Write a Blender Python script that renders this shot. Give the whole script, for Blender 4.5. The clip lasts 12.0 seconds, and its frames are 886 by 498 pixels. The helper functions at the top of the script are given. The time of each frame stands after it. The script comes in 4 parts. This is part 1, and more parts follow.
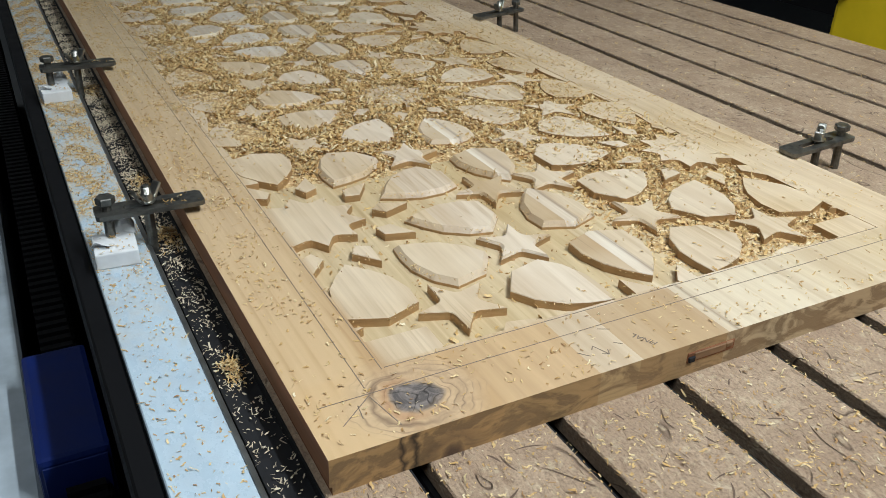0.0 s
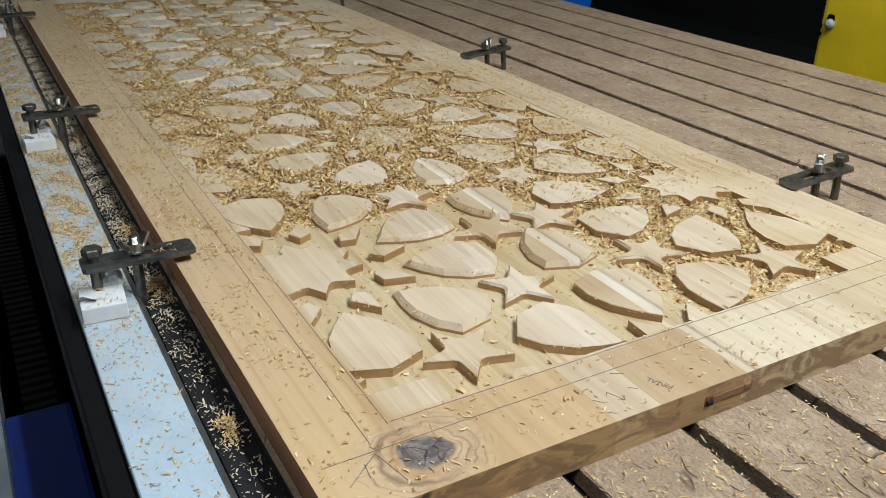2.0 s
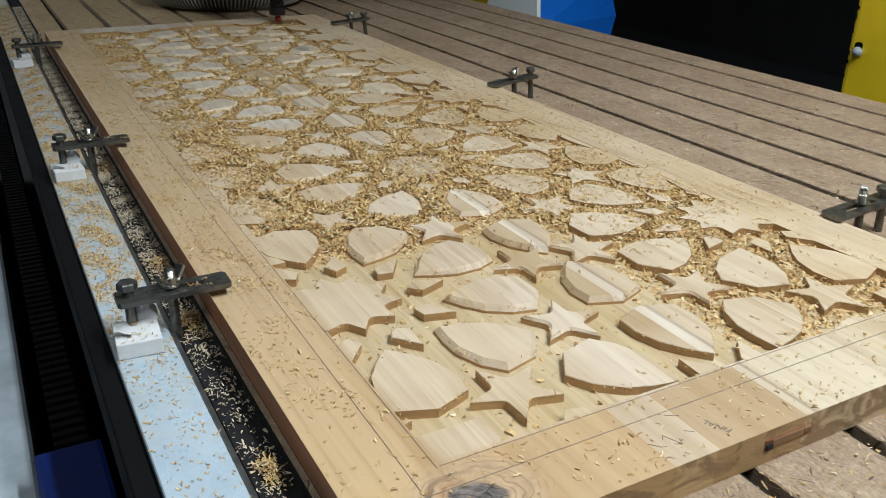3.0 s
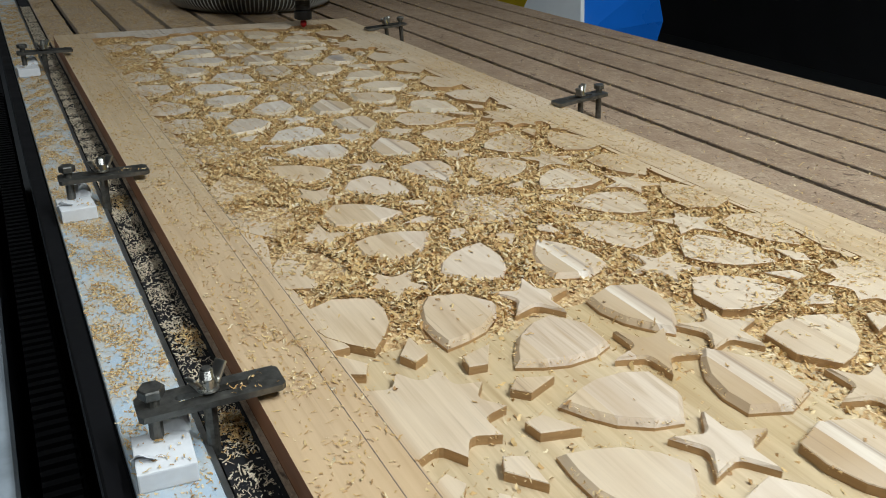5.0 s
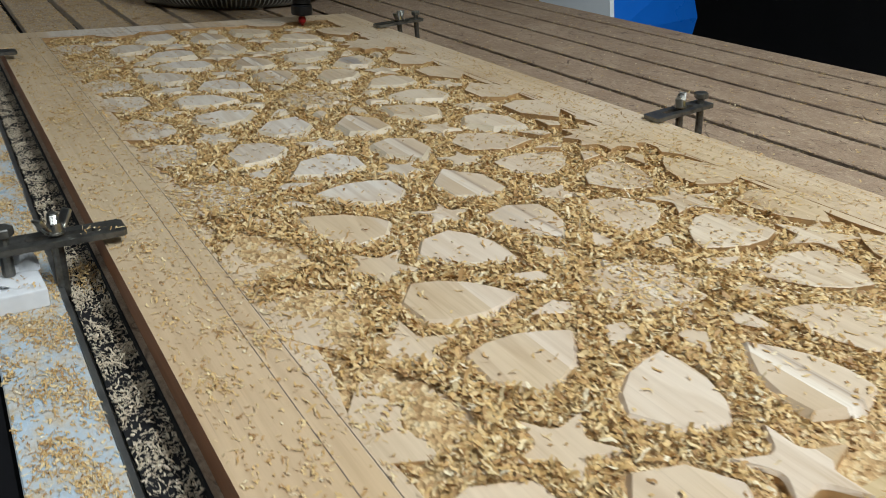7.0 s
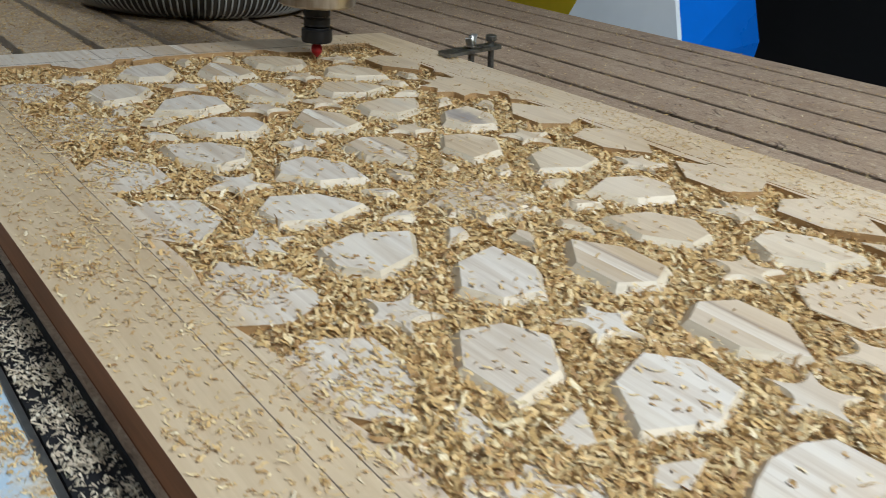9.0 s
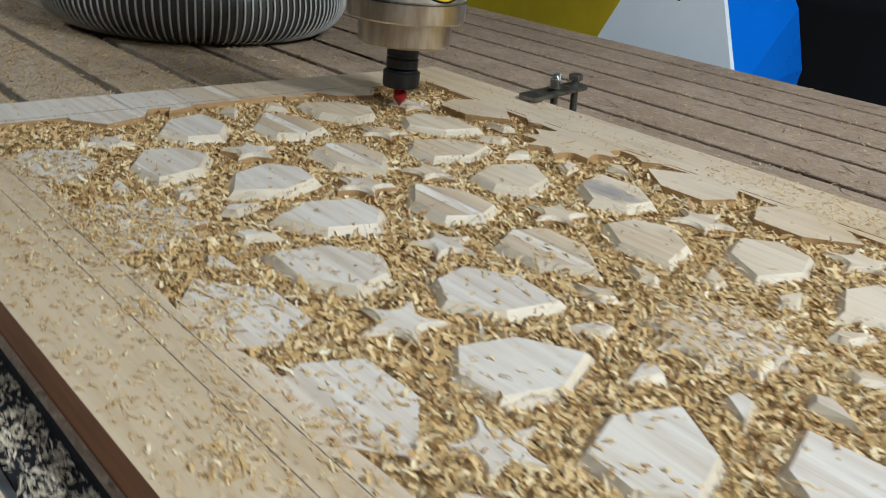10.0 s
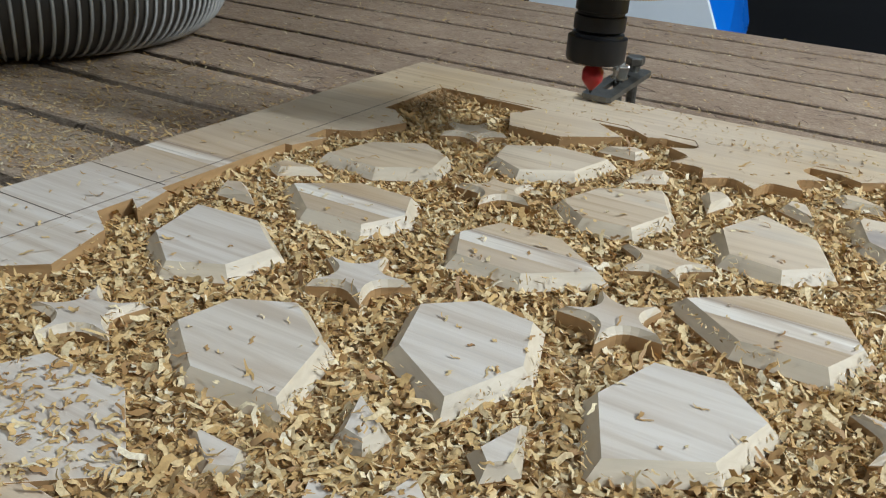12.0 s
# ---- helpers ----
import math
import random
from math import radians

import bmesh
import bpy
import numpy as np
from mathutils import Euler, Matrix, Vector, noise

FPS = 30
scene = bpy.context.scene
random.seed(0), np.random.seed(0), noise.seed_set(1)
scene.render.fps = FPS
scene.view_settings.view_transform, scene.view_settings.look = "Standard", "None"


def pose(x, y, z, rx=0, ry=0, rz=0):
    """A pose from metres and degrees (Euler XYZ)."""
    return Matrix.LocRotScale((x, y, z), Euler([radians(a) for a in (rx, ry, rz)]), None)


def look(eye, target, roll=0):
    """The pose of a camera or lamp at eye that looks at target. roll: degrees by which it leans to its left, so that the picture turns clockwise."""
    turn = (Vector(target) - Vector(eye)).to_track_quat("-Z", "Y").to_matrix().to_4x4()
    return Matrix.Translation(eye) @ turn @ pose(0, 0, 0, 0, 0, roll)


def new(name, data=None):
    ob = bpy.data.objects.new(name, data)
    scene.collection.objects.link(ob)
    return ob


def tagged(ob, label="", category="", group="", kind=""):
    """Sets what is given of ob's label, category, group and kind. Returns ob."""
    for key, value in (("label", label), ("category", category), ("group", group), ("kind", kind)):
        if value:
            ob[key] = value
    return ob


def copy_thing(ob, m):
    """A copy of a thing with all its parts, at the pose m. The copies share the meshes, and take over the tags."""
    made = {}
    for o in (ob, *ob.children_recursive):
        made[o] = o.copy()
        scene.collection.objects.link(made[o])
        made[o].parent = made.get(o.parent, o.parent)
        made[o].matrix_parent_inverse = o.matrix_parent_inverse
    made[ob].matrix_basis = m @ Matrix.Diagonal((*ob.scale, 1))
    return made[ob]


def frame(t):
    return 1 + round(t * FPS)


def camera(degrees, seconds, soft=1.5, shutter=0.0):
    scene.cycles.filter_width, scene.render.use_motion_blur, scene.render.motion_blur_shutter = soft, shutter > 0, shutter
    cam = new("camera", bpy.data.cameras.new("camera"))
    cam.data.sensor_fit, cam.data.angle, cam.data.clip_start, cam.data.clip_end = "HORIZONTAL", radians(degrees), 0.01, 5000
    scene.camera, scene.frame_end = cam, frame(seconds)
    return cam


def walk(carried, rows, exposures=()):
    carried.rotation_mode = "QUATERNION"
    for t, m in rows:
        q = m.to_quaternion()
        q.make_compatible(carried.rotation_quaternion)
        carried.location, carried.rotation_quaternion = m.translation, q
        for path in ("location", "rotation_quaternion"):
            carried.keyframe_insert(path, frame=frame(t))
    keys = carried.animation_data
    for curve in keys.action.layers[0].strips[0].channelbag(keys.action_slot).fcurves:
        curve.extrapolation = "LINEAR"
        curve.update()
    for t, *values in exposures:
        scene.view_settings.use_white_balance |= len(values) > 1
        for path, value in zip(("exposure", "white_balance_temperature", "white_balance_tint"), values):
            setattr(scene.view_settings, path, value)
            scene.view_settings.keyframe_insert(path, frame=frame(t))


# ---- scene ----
cam = camera(55.56, 12.0, 0.9, 0.3)
PATH = [  # seconds, eye, target, roll
    (0, (-0.143, -0.408, 0.394), (0.706, 1.135, -0.555), 2.1),
    (0.5, (-0.146, -0.409, 0.394), (0.704, 1.134, -0.554), 2.1),
    (1, (-0.142, -0.406, 0.393), (0.734, 1.139, -0.526), 1.9),
    (1.5, (-0.142, -0.394, 0.388), (0.745, 1.158, -0.508), 1.5),
    (2, (-0.143, -0.377, 0.386), (0.754, 1.186, -0.482), 1.1),
    (2.5, (-0.149, -0.364, 0.384), (0.749, 1.213, -0.456), 0.8),
    (3, (-0.157, -0.345, 0.385), (0.725, 1.255, -0.428), 0.8),
    (3.2, (-0.157, -0.334, 0.382), (0.713, 1.278, -0.42), 0.8),
    (4.8, (-0.138, -0.153, 0.378), (0.73, 1.453, -0.439), 1.2),
    (5, (-0.133, -0.123, 0.37), (0.732, 1.485, -0.446), 1.2),
    (5.5, (-0.133, -0.045, 0.353), (0.765, 1.539, -0.475), 1.5),
    (6, (-0.13, 0.043, 0.333), (0.788, 1.618, -0.49), 1.8),
    (6.5, (-0.099, 0.143, 0.321), (0.815, 1.719, -0.504), 1.8),
    (6.7, (-0.085, 0.18, 0.311), (0.83, 1.761, -0.505), 1.6),
    (8.3, (-0.147, 0.638, 0.284), (1.012, 2.051, -0.526), 3.3),
    (8.5, (-0.139, 0.7, 0.278), (1.03, 2.107, -0.532), 3.9),
    (9, (-0.11, 0.858, 0.26), (1.056, 2.266, -0.551), 4.4),
    (9.5, (-0.118, 0.984, 0.251), (1.048, 2.391, -0.561), 5.7),
    (10, (-0.121, 1.162, 0.255), (1.161, 2.474, -0.541), 5.9),
    (10.5, (-0.155, 1.317, 0.26), (1.245, 2.52, -0.51), 4.8),
    (11, (-0.101, 1.458, 0.254), (1.378, 2.555, -0.527), 3.9),
    (11.5, (-0.052, 1.577, 0.227), (1.473, 2.591, -0.577), 3.4),
    (12, (-0.041, 1.632, 0.201), (1.552, 2.5, -0.64), 4.1),
]
EXPOSURES = [(0.0, -0.57, 6200, 10), (6.5, -0.40, 6220, 11), (8.5, 0.03, 5940, 11), (10.0, 0.31, 5780, 11), (12.0, 0.44, 5780, 11)]  # seconds, stops, kelvin, tint
walk(cam, [(t, look(eye, target, roll)) for t, eye, target, roll in PATH], EXPOSURES)


# ---- world, light ----
world = bpy.data.worlds.new("world")
scene.world = world
world.use_nodes = True
world.node_tree.nodes["Background"].inputs[0].default_value = (0.8, 0.9, 1.0, 1)
world.node_tree.nodes["Background"].inputs[1].default_value = 0.0
# the last two are added fill for the left side and the gantry leg
LAMPS = [  # assumed ceiling tubes, all out of view: x, y, watts
    (0.80, -0.85, 86), (1.10, 0.20, 24), (-0.9, -0.6, 19), (-1.5, 4.4, 36)]
CEIL = 2.05
for lx, ly, watts in LAMPS:
    ld = bpy.data.lights.new("assumed_tube_light", "AREA")
    ld.shape, ld.size, ld.size_y, ld.energy, ld.color = "RECTANGLE", 0.09, 1.2, watts, (0.93, 1.0, 1.0)
    lo = new("assumed_tube_light", ld)
    lo.matrix_world = look((lx, ly, CEIL - 0.07), (lx, ly, -1))


# ---- materials ----
class Mat:
    """A node material with a Principled shader and short ways to add nodes."""

    def __init__(self, name, rough=0.6, metal=0.0, color=(0.5, 0.5, 0.5)):
        self.m = bpy.data.materials.new(name)
        self.m.use_nodes = True
        self.t = self.m.node_tree
        self.b = self.t.nodes["Principled BSDF"]
        self.b.inputs["Roughness"].default_value = rough
        self.b.inputs["Metallic"].default_value = metal
        self.b.inputs["Base Color"].default_value = (*color, 1)
        self.geo = None

    def n(self, kind, **values):
        node = self.t.nodes.new(kind)
        for key, value in values.items():
            node.inputs[key.replace("_", " ")].default_value = value
        return node

    def link(self, a, b):
        self.t.links.new(a, b)

    def pos(self, sx=1.0, sy=1.0, sz=1.0):
        """World position, scaled."""
        if self.geo is None:
            self.geo = self.t.nodes.new("ShaderNodeNewGeometry")
        m = self.t.nodes.new("ShaderNodeMapping")
        m.inputs["Scale"].default_value = (sx, sy, sz)
        self.link(self.geo.outputs["Position"], m.inputs["Vector"])
        return m.outputs["Vector"]

    def own(self, sx=1.0, sy=1.0, sz=1.0):
        """The thing's own coordinates, scaled."""
        c = self.t.nodes.new("ShaderNodeTexCoord")
        m = self.t.nodes.new("ShaderNodeMapping")
        m.inputs["Scale"].default_value = (sx, sy, sz)
        self.link(c.outputs["Object"], m.inputs["Vector"])
        return m.outputs["Vector"]

    def noise(self, vec, scale, detail=4.0, rough=0.55, distort=0.0):
        k = self.n("ShaderNodeTexNoise", Scale=scale, Detail=detail, Roughness=rough, Distortion=distort)
        self.link(vec, k.inputs["Vector"])
        return k.outputs["Fac"]

    def ramp(self, fac, stops, constant=False):
        r = self.t.nodes.new("ShaderNodeValToRGB")
        if constant:
            r.color_ramp.interpolation = "CONSTANT"
        e = r.color_ramp.elements
        while len(e) < len(stops):
            e.new(0.5)
        for i, (p, c) in enumerate(stops):
            e[i].position = p
            e[i].color = (*c, 1) if len(c) == 3 else c
        self.link(fac, r.inputs["Fac"])
        return r.outputs["Color"]

    def grey(self, fac, a, b):
        return self.ramp(fac, [(a, (0, 0, 0)), (b, (1, 1, 1))])

    def mix(self, fac, a, b, mode="MIX"):
        k = self.t.nodes.new("ShaderNodeMix")
        k.data_type, k.blend_type = "RGBA", mode
        for sock, v in ((k.inputs[0], fac), (k.inputs[6], a), (k.inputs[7], b)):
            if hasattr(v, "is_linked"):
                self.link(v, sock)
            elif isinstance(v, (int, float)):
                sock.default_value = v
            else:
                sock.default_value = (*v, 1)
        return k.outputs[2]

    def math(self, op, a, b=0.0):
        k = self.t.nodes.new("ShaderNodeMath")
        k.operation = op
        for i, v in enumerate((a, b)):
            if hasattr(v, "is_linked"):
                self.link(v, k.inputs[i])
            else:
                k.inputs[i].default_value = v
        return k.outputs[0]

    def axis(self, vec, which):
        s = self.t.nodes.new("ShaderNodeSeparateXYZ")
        self.link(vec, s.inputs[0])
        return s.outputs[which]

    def color(self, c):
        self.link(c, self.b.inputs["Base Color"])

    def roughness(self, r):
        self.link(r, self.b.inputs["Roughness"])

    def bump(self, h, strength=0.3, distance=0.001):
        k = self.n("ShaderNodeBump", Strength=strength, Distance=distance)
        self.link(h, k.inputs["Height"])
        self.link(k.outputs["Normal"], self.b.inputs["Normal"])


def wood_panel(name="pale_timber", fresh=0.0):
    """Pale solid timber glued from strips that run along the door, with a dark knot near one corner."""
    m = Mat(name, 0.55)
    p = m.pos()
    # strips along y, a few centimetres to a decimetre wide, each with its own tone and grain
    strip = m.ramp(m.math("DIVIDE", m.axis(p, 0), 0.728), [
        (0.0, (0.575, 0.415, 0.245)), (0.098, (0.67, 0.525, 0.355)), (0.215, (0.64, 0.495, 0.325)), (0.318, (0.71, 0.59, 0.46)),
        (0.415, (0.50, 0.36, 0.21)), (0.489, (0.86, 0.79, 0.68)), (0.512, (0.63, 0.50, 0.345)), (0.66, (0.70, 0.58, 0.42)), (0.80, (0.65, 0.505, 0.32))], constant=True)
    shift = m.math("MULTIPLY", m.axis(strip, 2), 9.0)
    patch_h = m.noise(p, 7.0, 2)
    slow = m.math("ADD", m.noise(m.pos(8, 0.55, 8), 1.4, 2, 0.5, 0.35), shift)
    year = m.math("FRACT", m.math("MULTIPLY", slow, 12.0))
    band = m.ramp(year, [(0.0, (0.05, 0.05, 0.05)), (0.55, (0.25, 0.25, 0.25)), (0.88, (1, 1, 1)), (1.0, (0.05, 0.05, 0.05))])
    contour = m.math("FRACT", m.math("ADD", m.math("MULTIPLY", m.axis(p, 0), 95.0), m.math("MULTIPLY", m.noise(m.pos(7, 1.4, 7), 1.0, 2, 0.5), 7.0)))
    contour = m.ramp(contour, [(0.0, (0.1, 0.1, 0.1)), (0.5, (0, 0, 0)), (0.86, (0.9, 0.9, 0.9)), (0.94, (0.7, 0.7, 0.7)), (1.0, (0.1, 0.1, 0.1))])
    fine = m.noise(m.pos(26, 1.3, 26), 3.0, 5, 0.62, 0.9)
    fibre = m.noise(m.pos(260, 7, 260), 2.0, 3, 0.6)
    broad = m.noise(m.pos(14, 0.9, 14), 1.6, 3, 0.5, 1.0)
    patch = m.noise(p, 4.0, 3)
    c = m.mix(m.math("MULTIPLY", m.math("MULTIPLY", band, m.grey(patch_h, 0.28, 0.62)), 0.62), strip, (0.37, 0.235, 0.12))
    c = m.mix(m.math("MULTIPLY", m.math("MULTIPLY", contour, m.grey(m.noise(m.pos(5, 2, 5), 1.6, 2), 0.36, 0.6)), m.ramp(m.axis(p, 0), [(0.07, (0.42, 0.42, 0.42)), (0.10, (0.12, 0.12, 0.12))])), c, (0.37, 0.215, 0.095))
    c = m.mix(m.math("MULTIPLY", m.grey(fine, 0.42, 0.72), 0.42), c, (0.40, 0.27, 0.15))
    c = m.mix(m.math("MULTIPLY", m.grey(fibre, 0.48, 0.72), 0.20), c, (0.30, 0.19, 0.10))
    hair = m.grey(m.noise(m.pos(150, 2.0, 150), 2.2, 3, 0.6, 0.4), 0.60, 0.68)
    c = m.mix(m.math("MULTIPLY", m.math("MULTIPLY", hair, m.grey(patch_h, 0.47, 0.62)), 0.45), c, (0.20, 0.13, 0.085))
    streak = m.grey(broad, 0.52, 0.72)
    c = m.mix(m.math("MULTIPLY", streak, 0.6), c, (0.43, 0.285, 0.155))
    c = m.mix(m.math("MULTIPLY", m.math("MULTIPLY", m.grey(patch, 0.38, 0.62), m.ramp(m.axis(p, 0), [(0.075, (0.35, 0.35, 0.35)), (0.11, (1, 1, 1))])), 0.5), c, (0.76, 0.645, 0.51))
    far = m.math("MULTIPLY", m.grey(m.axis(p, 1), 0.95, 1.25), m.ramp(m.axis(p, 0), [(0.085, (0, 0, 0)), (0.10, (1, 1, 1)), (0.30, (1, 1, 1)), (0.38, (0, 0, 0))]))
    c = m.mix(m.math("MULTIPLY", far, 0.6), c, m.mix(m.grey(fine, 0.4, 0.65), (0.70, 0.66, 0.60), (0.50, 0.43, 0.36)))
    # other planks further along: bleached yellow outside, olive tan in the middle
    along = m.grey(m.axis(p, 1), 0.75, 1.25)
    c = m.mix(m.math("MULTIPLY", m.math("MULTIPLY", along, m.ramp(m.axis(p, 0), [(0.080, (0.62, 0.62, 0.62)), (0.085, (0, 0, 0))])), 1.0), c, m.mix(m.grey(fine, 0.4, 0.65), (0.61, 0.50, 0.34), (0.50, 0.39, 0.25)))
    c = m.mix(m.math("MULTIPLY", m.grey(m.axis(p, 1), 1.1, 1.7), m.ramp(m.axis(p, 0), [(0.636, (0, 0, 0)), (0.640, (0.6, 0.6, 0.6))])), c, m.mix(m.grey(fine, 0.4, 0.65), (0.74, 0.64, 0.44), (0.63, 0.51, 0.32)))
    tan = m.math("MULTIPLY", m.grey(m.axis(p, 1), 1.50, 1.56), m.ramp(m.axis(p, 0), [(0.338, (0, 0, 0)), (0.340, (0.95, 0.95, 0.95)), (0.425, (0.90, 0.90, 0.90)), (0.427, (0.25, 0.25, 0.25)), (0.56, (0.2, 0.2, 0.2)), (0.562, (0, 0, 0))]))
    tan = m.math("MULTIPLY", tan, m.ramp(m.math("MULTIPLY", m.axis(p, 1), 0.5), [(0.915, (1, 1, 1)), (0.925, (0.25, 0.25, 0.25))]))
    c = m.mix(tan, c, m.mix(m.grey(fine, 0.4, 0.65), (0.50, 0.40, 0.26), (0.38, 0.28, 0.17)))
    sx, sy = m.math("SUBTRACT", m.axis(p, 0), 0.525), m.math("MULTIPLY", m.math("SUBTRACT", m.axis(p, 1), 1.603), 0.6)
    sd = m.math("ADD", m.math("SQRT", m.math("ADD", m.math("MULTIPLY", sx, sx), m.math("MULTIPLY", sy, sy))), m.math("MULTIPLY", m.math("SUBTRACT", m.noise(p, 45, 3), 0.5), 0.04))
    c = m.mix(m.ramp(sd, [(0.0, (0.75, 0.75, 0.75)), (0.014, (0.6, 0.6, 0.6)), (0.022, (0, 0, 0))]), c, (0.23, 0.21, 0.225))
    # warm heartwood at the near end: the long stile fades along its length, the near rail changes plank by plank
    rail = m.ramp(m.axis(p, 1), [(0.080, (0.80, 0.80, 0.80)), (0.0835, (0, 0, 0))])
    plank = m.ramp(m.axis(p, 0), [(0.0, (0.56, 0.35, 0.165)), (0.140, (0.59, 0.385, 0.195)), (0.226, (0.66, 0.54, 0.39)), (0.266, (0.45, 0.30, 0.155)), (0.360, (0.66, 0.56, 0.41)), (0.50, (0.63, 0.52, 0.36)), (0.60, (0.62, 0.50, 0.33))], constant=True)
    plank = m.mix(m.math("MULTIPLY", m.grey(broad, 0.46, 0.60), 0.55), plank, m.mix(0.6, plank, (0.30, 0.17, 0.07)))
    c = m.mix(rail, c, m.mix(m.math("MULTIPLY", m.grey(fine, 0.45, 0.68), 0.30), plank, (0.36, 0.23, 0.12)))
    stile = m.math("MULTIPLY", m.ramp(m.axis(p, 0), [(0.077, (1, 1, 1)), (0.079, (0, 0, 0))]), m.ramp(m.axis(p, 1), [(0.02, (0.85, 0.85, 0.85)), (0.28, (0.55, 0.55, 0.55)), (0.62, (0.12, 0.12, 0.12))]))
    c = m.mix(stile, c, m.mix(m.grey(m.math("ADD", m.math("MULTIPLY", broad, 0.6), m.math("MULTIPLY", m.math("MULTIPLY", contour, m.grey(patch_h, 0.40, 0.60)), 0.12)), 0.27, 0.46), (0.62, 0.43, 0.235), (0.42, 0.245, 0.105)))
    # grey-blue sap stains
    stain = m.grey(m.noise(m.pos(16, 2.5, 16), 1.5, 3), 0.66, 0.74)
    c = m.mix(m.math("MULTIPLY", stain, 0.25), c, (0.34, 0.30, 0.28))
    seam = m.math("ABSOLUTE", m.math("SUBTRACT", m.axis(p, 0), 0.3735))
    c = m.mix(m.ramp(seam, [(0.0, (0.7, 0.7, 0.7)), (0.0005, (0.6, 0.6, 0.6)), (0.0010, (0, 0, 0))]), c, (0.24, 0.15, 0.09))
    # knot
    kx = m.math("MULTIPLY", m.math("SUBTRACT", m.axis(p, 0), 0.083), 1.0)
    ky = m.math("MULTIPLY", m.math("SUBTRACT", m.axis(p, 1), 0.037), 1.15)
    d = m.math("SQRT", m.math("ADD", m.math("MULTIPLY", kx, kx), m.math("MULTIPLY", ky, ky)))
    d = m.math("ADD", d, m.math("MULTIPLY", m.math("SUBTRACT", m.noise(p, 38, 2), 0.5), 0.020))
    halo = m.ramp(d, [(0.0, (1, 1, 1)), (0.040, (1, 1, 1)), (0.062, (0, 0, 0))])
    swirl = m.noise(p, 48, 5, 0.6, 2.0)
    c = m.mix(m.math("MULTIPLY", halo, 0.55), c, m.mix(m.grey(swirl, 0.4, 0.65), (0.58, 0.42, 0.27), (0.40, 0.28, 0.18)))
    turn = m.math("FRACT", m.math("ADD", m.math("MULTIPLY", d, 150.0), m.math("MULTIPLY", m.noise(p, 22, 3), 2.6)))
    ring = m.math("MULTIPLY", m.ramp(turn, [(0.0, (0.8, 0.8, 0.8)), (0.12, (0.25, 0.25, 0.25)), (0.3, (0, 0, 0)), (0.85, (0, 0, 0)), (1.0, (0.8, 0.8, 0.8))]), halo)
    c = m.mix(m.math("MULTIPLY", ring, m.grey(m.noise(p, 30, 2), 0.42, 0.58)), c, (0.20, 0.125, 0.075))
    west = m.grey(m.math("ADD", m.math("MULTIPLY", kx, -6), 0.5), 0.40, 0.62)
    c = m.mix(m.math("MULTIPLY", west, m.ramp(d, [(0.0, (0, 0, 0)), (0.020, (0, 0, 0)), (0.026, (0.6, 0.6, 0.6)), (0.0315, (0, 0, 0))])), c, (0.40, 0.18, 0.08))
    c = m.mix(m.math("MULTIPLY", m.math("ADD", m.math("MULTIPLY", west, 0.75), 0.25), m.ramp(d, [(0.0, (0, 0, 0)), (0.0315, (0, 0, 0)), (0.0345, (0.85, 0.85, 0.85)), (0.038, (0, 0, 0))])), c, (0.13, 0.075, 0.05))
    core = m.mix(m.grey(m.noise(p, 60, 4, 0.65, 2.0), 0.4, 0.62), (0.10, 0.085, 0.08), (0.25, 0.21, 0.19))
    split = m.math("ABSOLUTE", m.math("SUBTRACT", m.noise(p, 42, 1, 0.5, 0.8), 0.5))
    core = m.mix(m.ramp(split, [(0.0, (1, 1, 1)), (0.012, (0.6, 0.6, 0.6)), (0.025, (0, 0, 0))]), core, (0.03, 0.024, 0.022))
    c = m.mix(m.ramp(d, [(0.0, (1, 1, 1)), (0.0185, (1, 1, 1)), (0.0225, (0, 0, 0))]), c, core)
    if fresh:
        c = m.mix(fresh, c, m.mix(m.grey(fine, 0.35, 0.65), (0.60, 0.47, 0.26), (0.40, 0.28, 0.12)))
    m.color(c)
    m.roughness(m.ramp(fine, [(0.2, (0.40, 0.40, 0.40)), (0.8, (0.60, 0.60, 0.60))]))
    m.bump(m.math("ADD", fine, m.math("MULTIPLY", m.noise(p, 900, 2), 0.5)), 0.25, 0.0006)
    return m.m


def wood_side(name, dark, pale, rough=0.55):
    """The long edge of the door and its cut sides, streaked between two given tones."""
    m = Mat(name, rough)
    g = m.noise(m.pos(40, 2, 120), 2.5, 4, 0.6, 0.5)
    h = m.grey(m.noise(m.pos(3, 3, 30), 2.2, 3), 0.4, 0.65)
    c = m.mix(g, dark, pale)
    m.color(m.mix(m.math("MULTIPLY", h, 0.5), c, tuple(k * 0.6 for k in dark)))
    m.bump(g, 0.3, 0.0006)
    return m.m


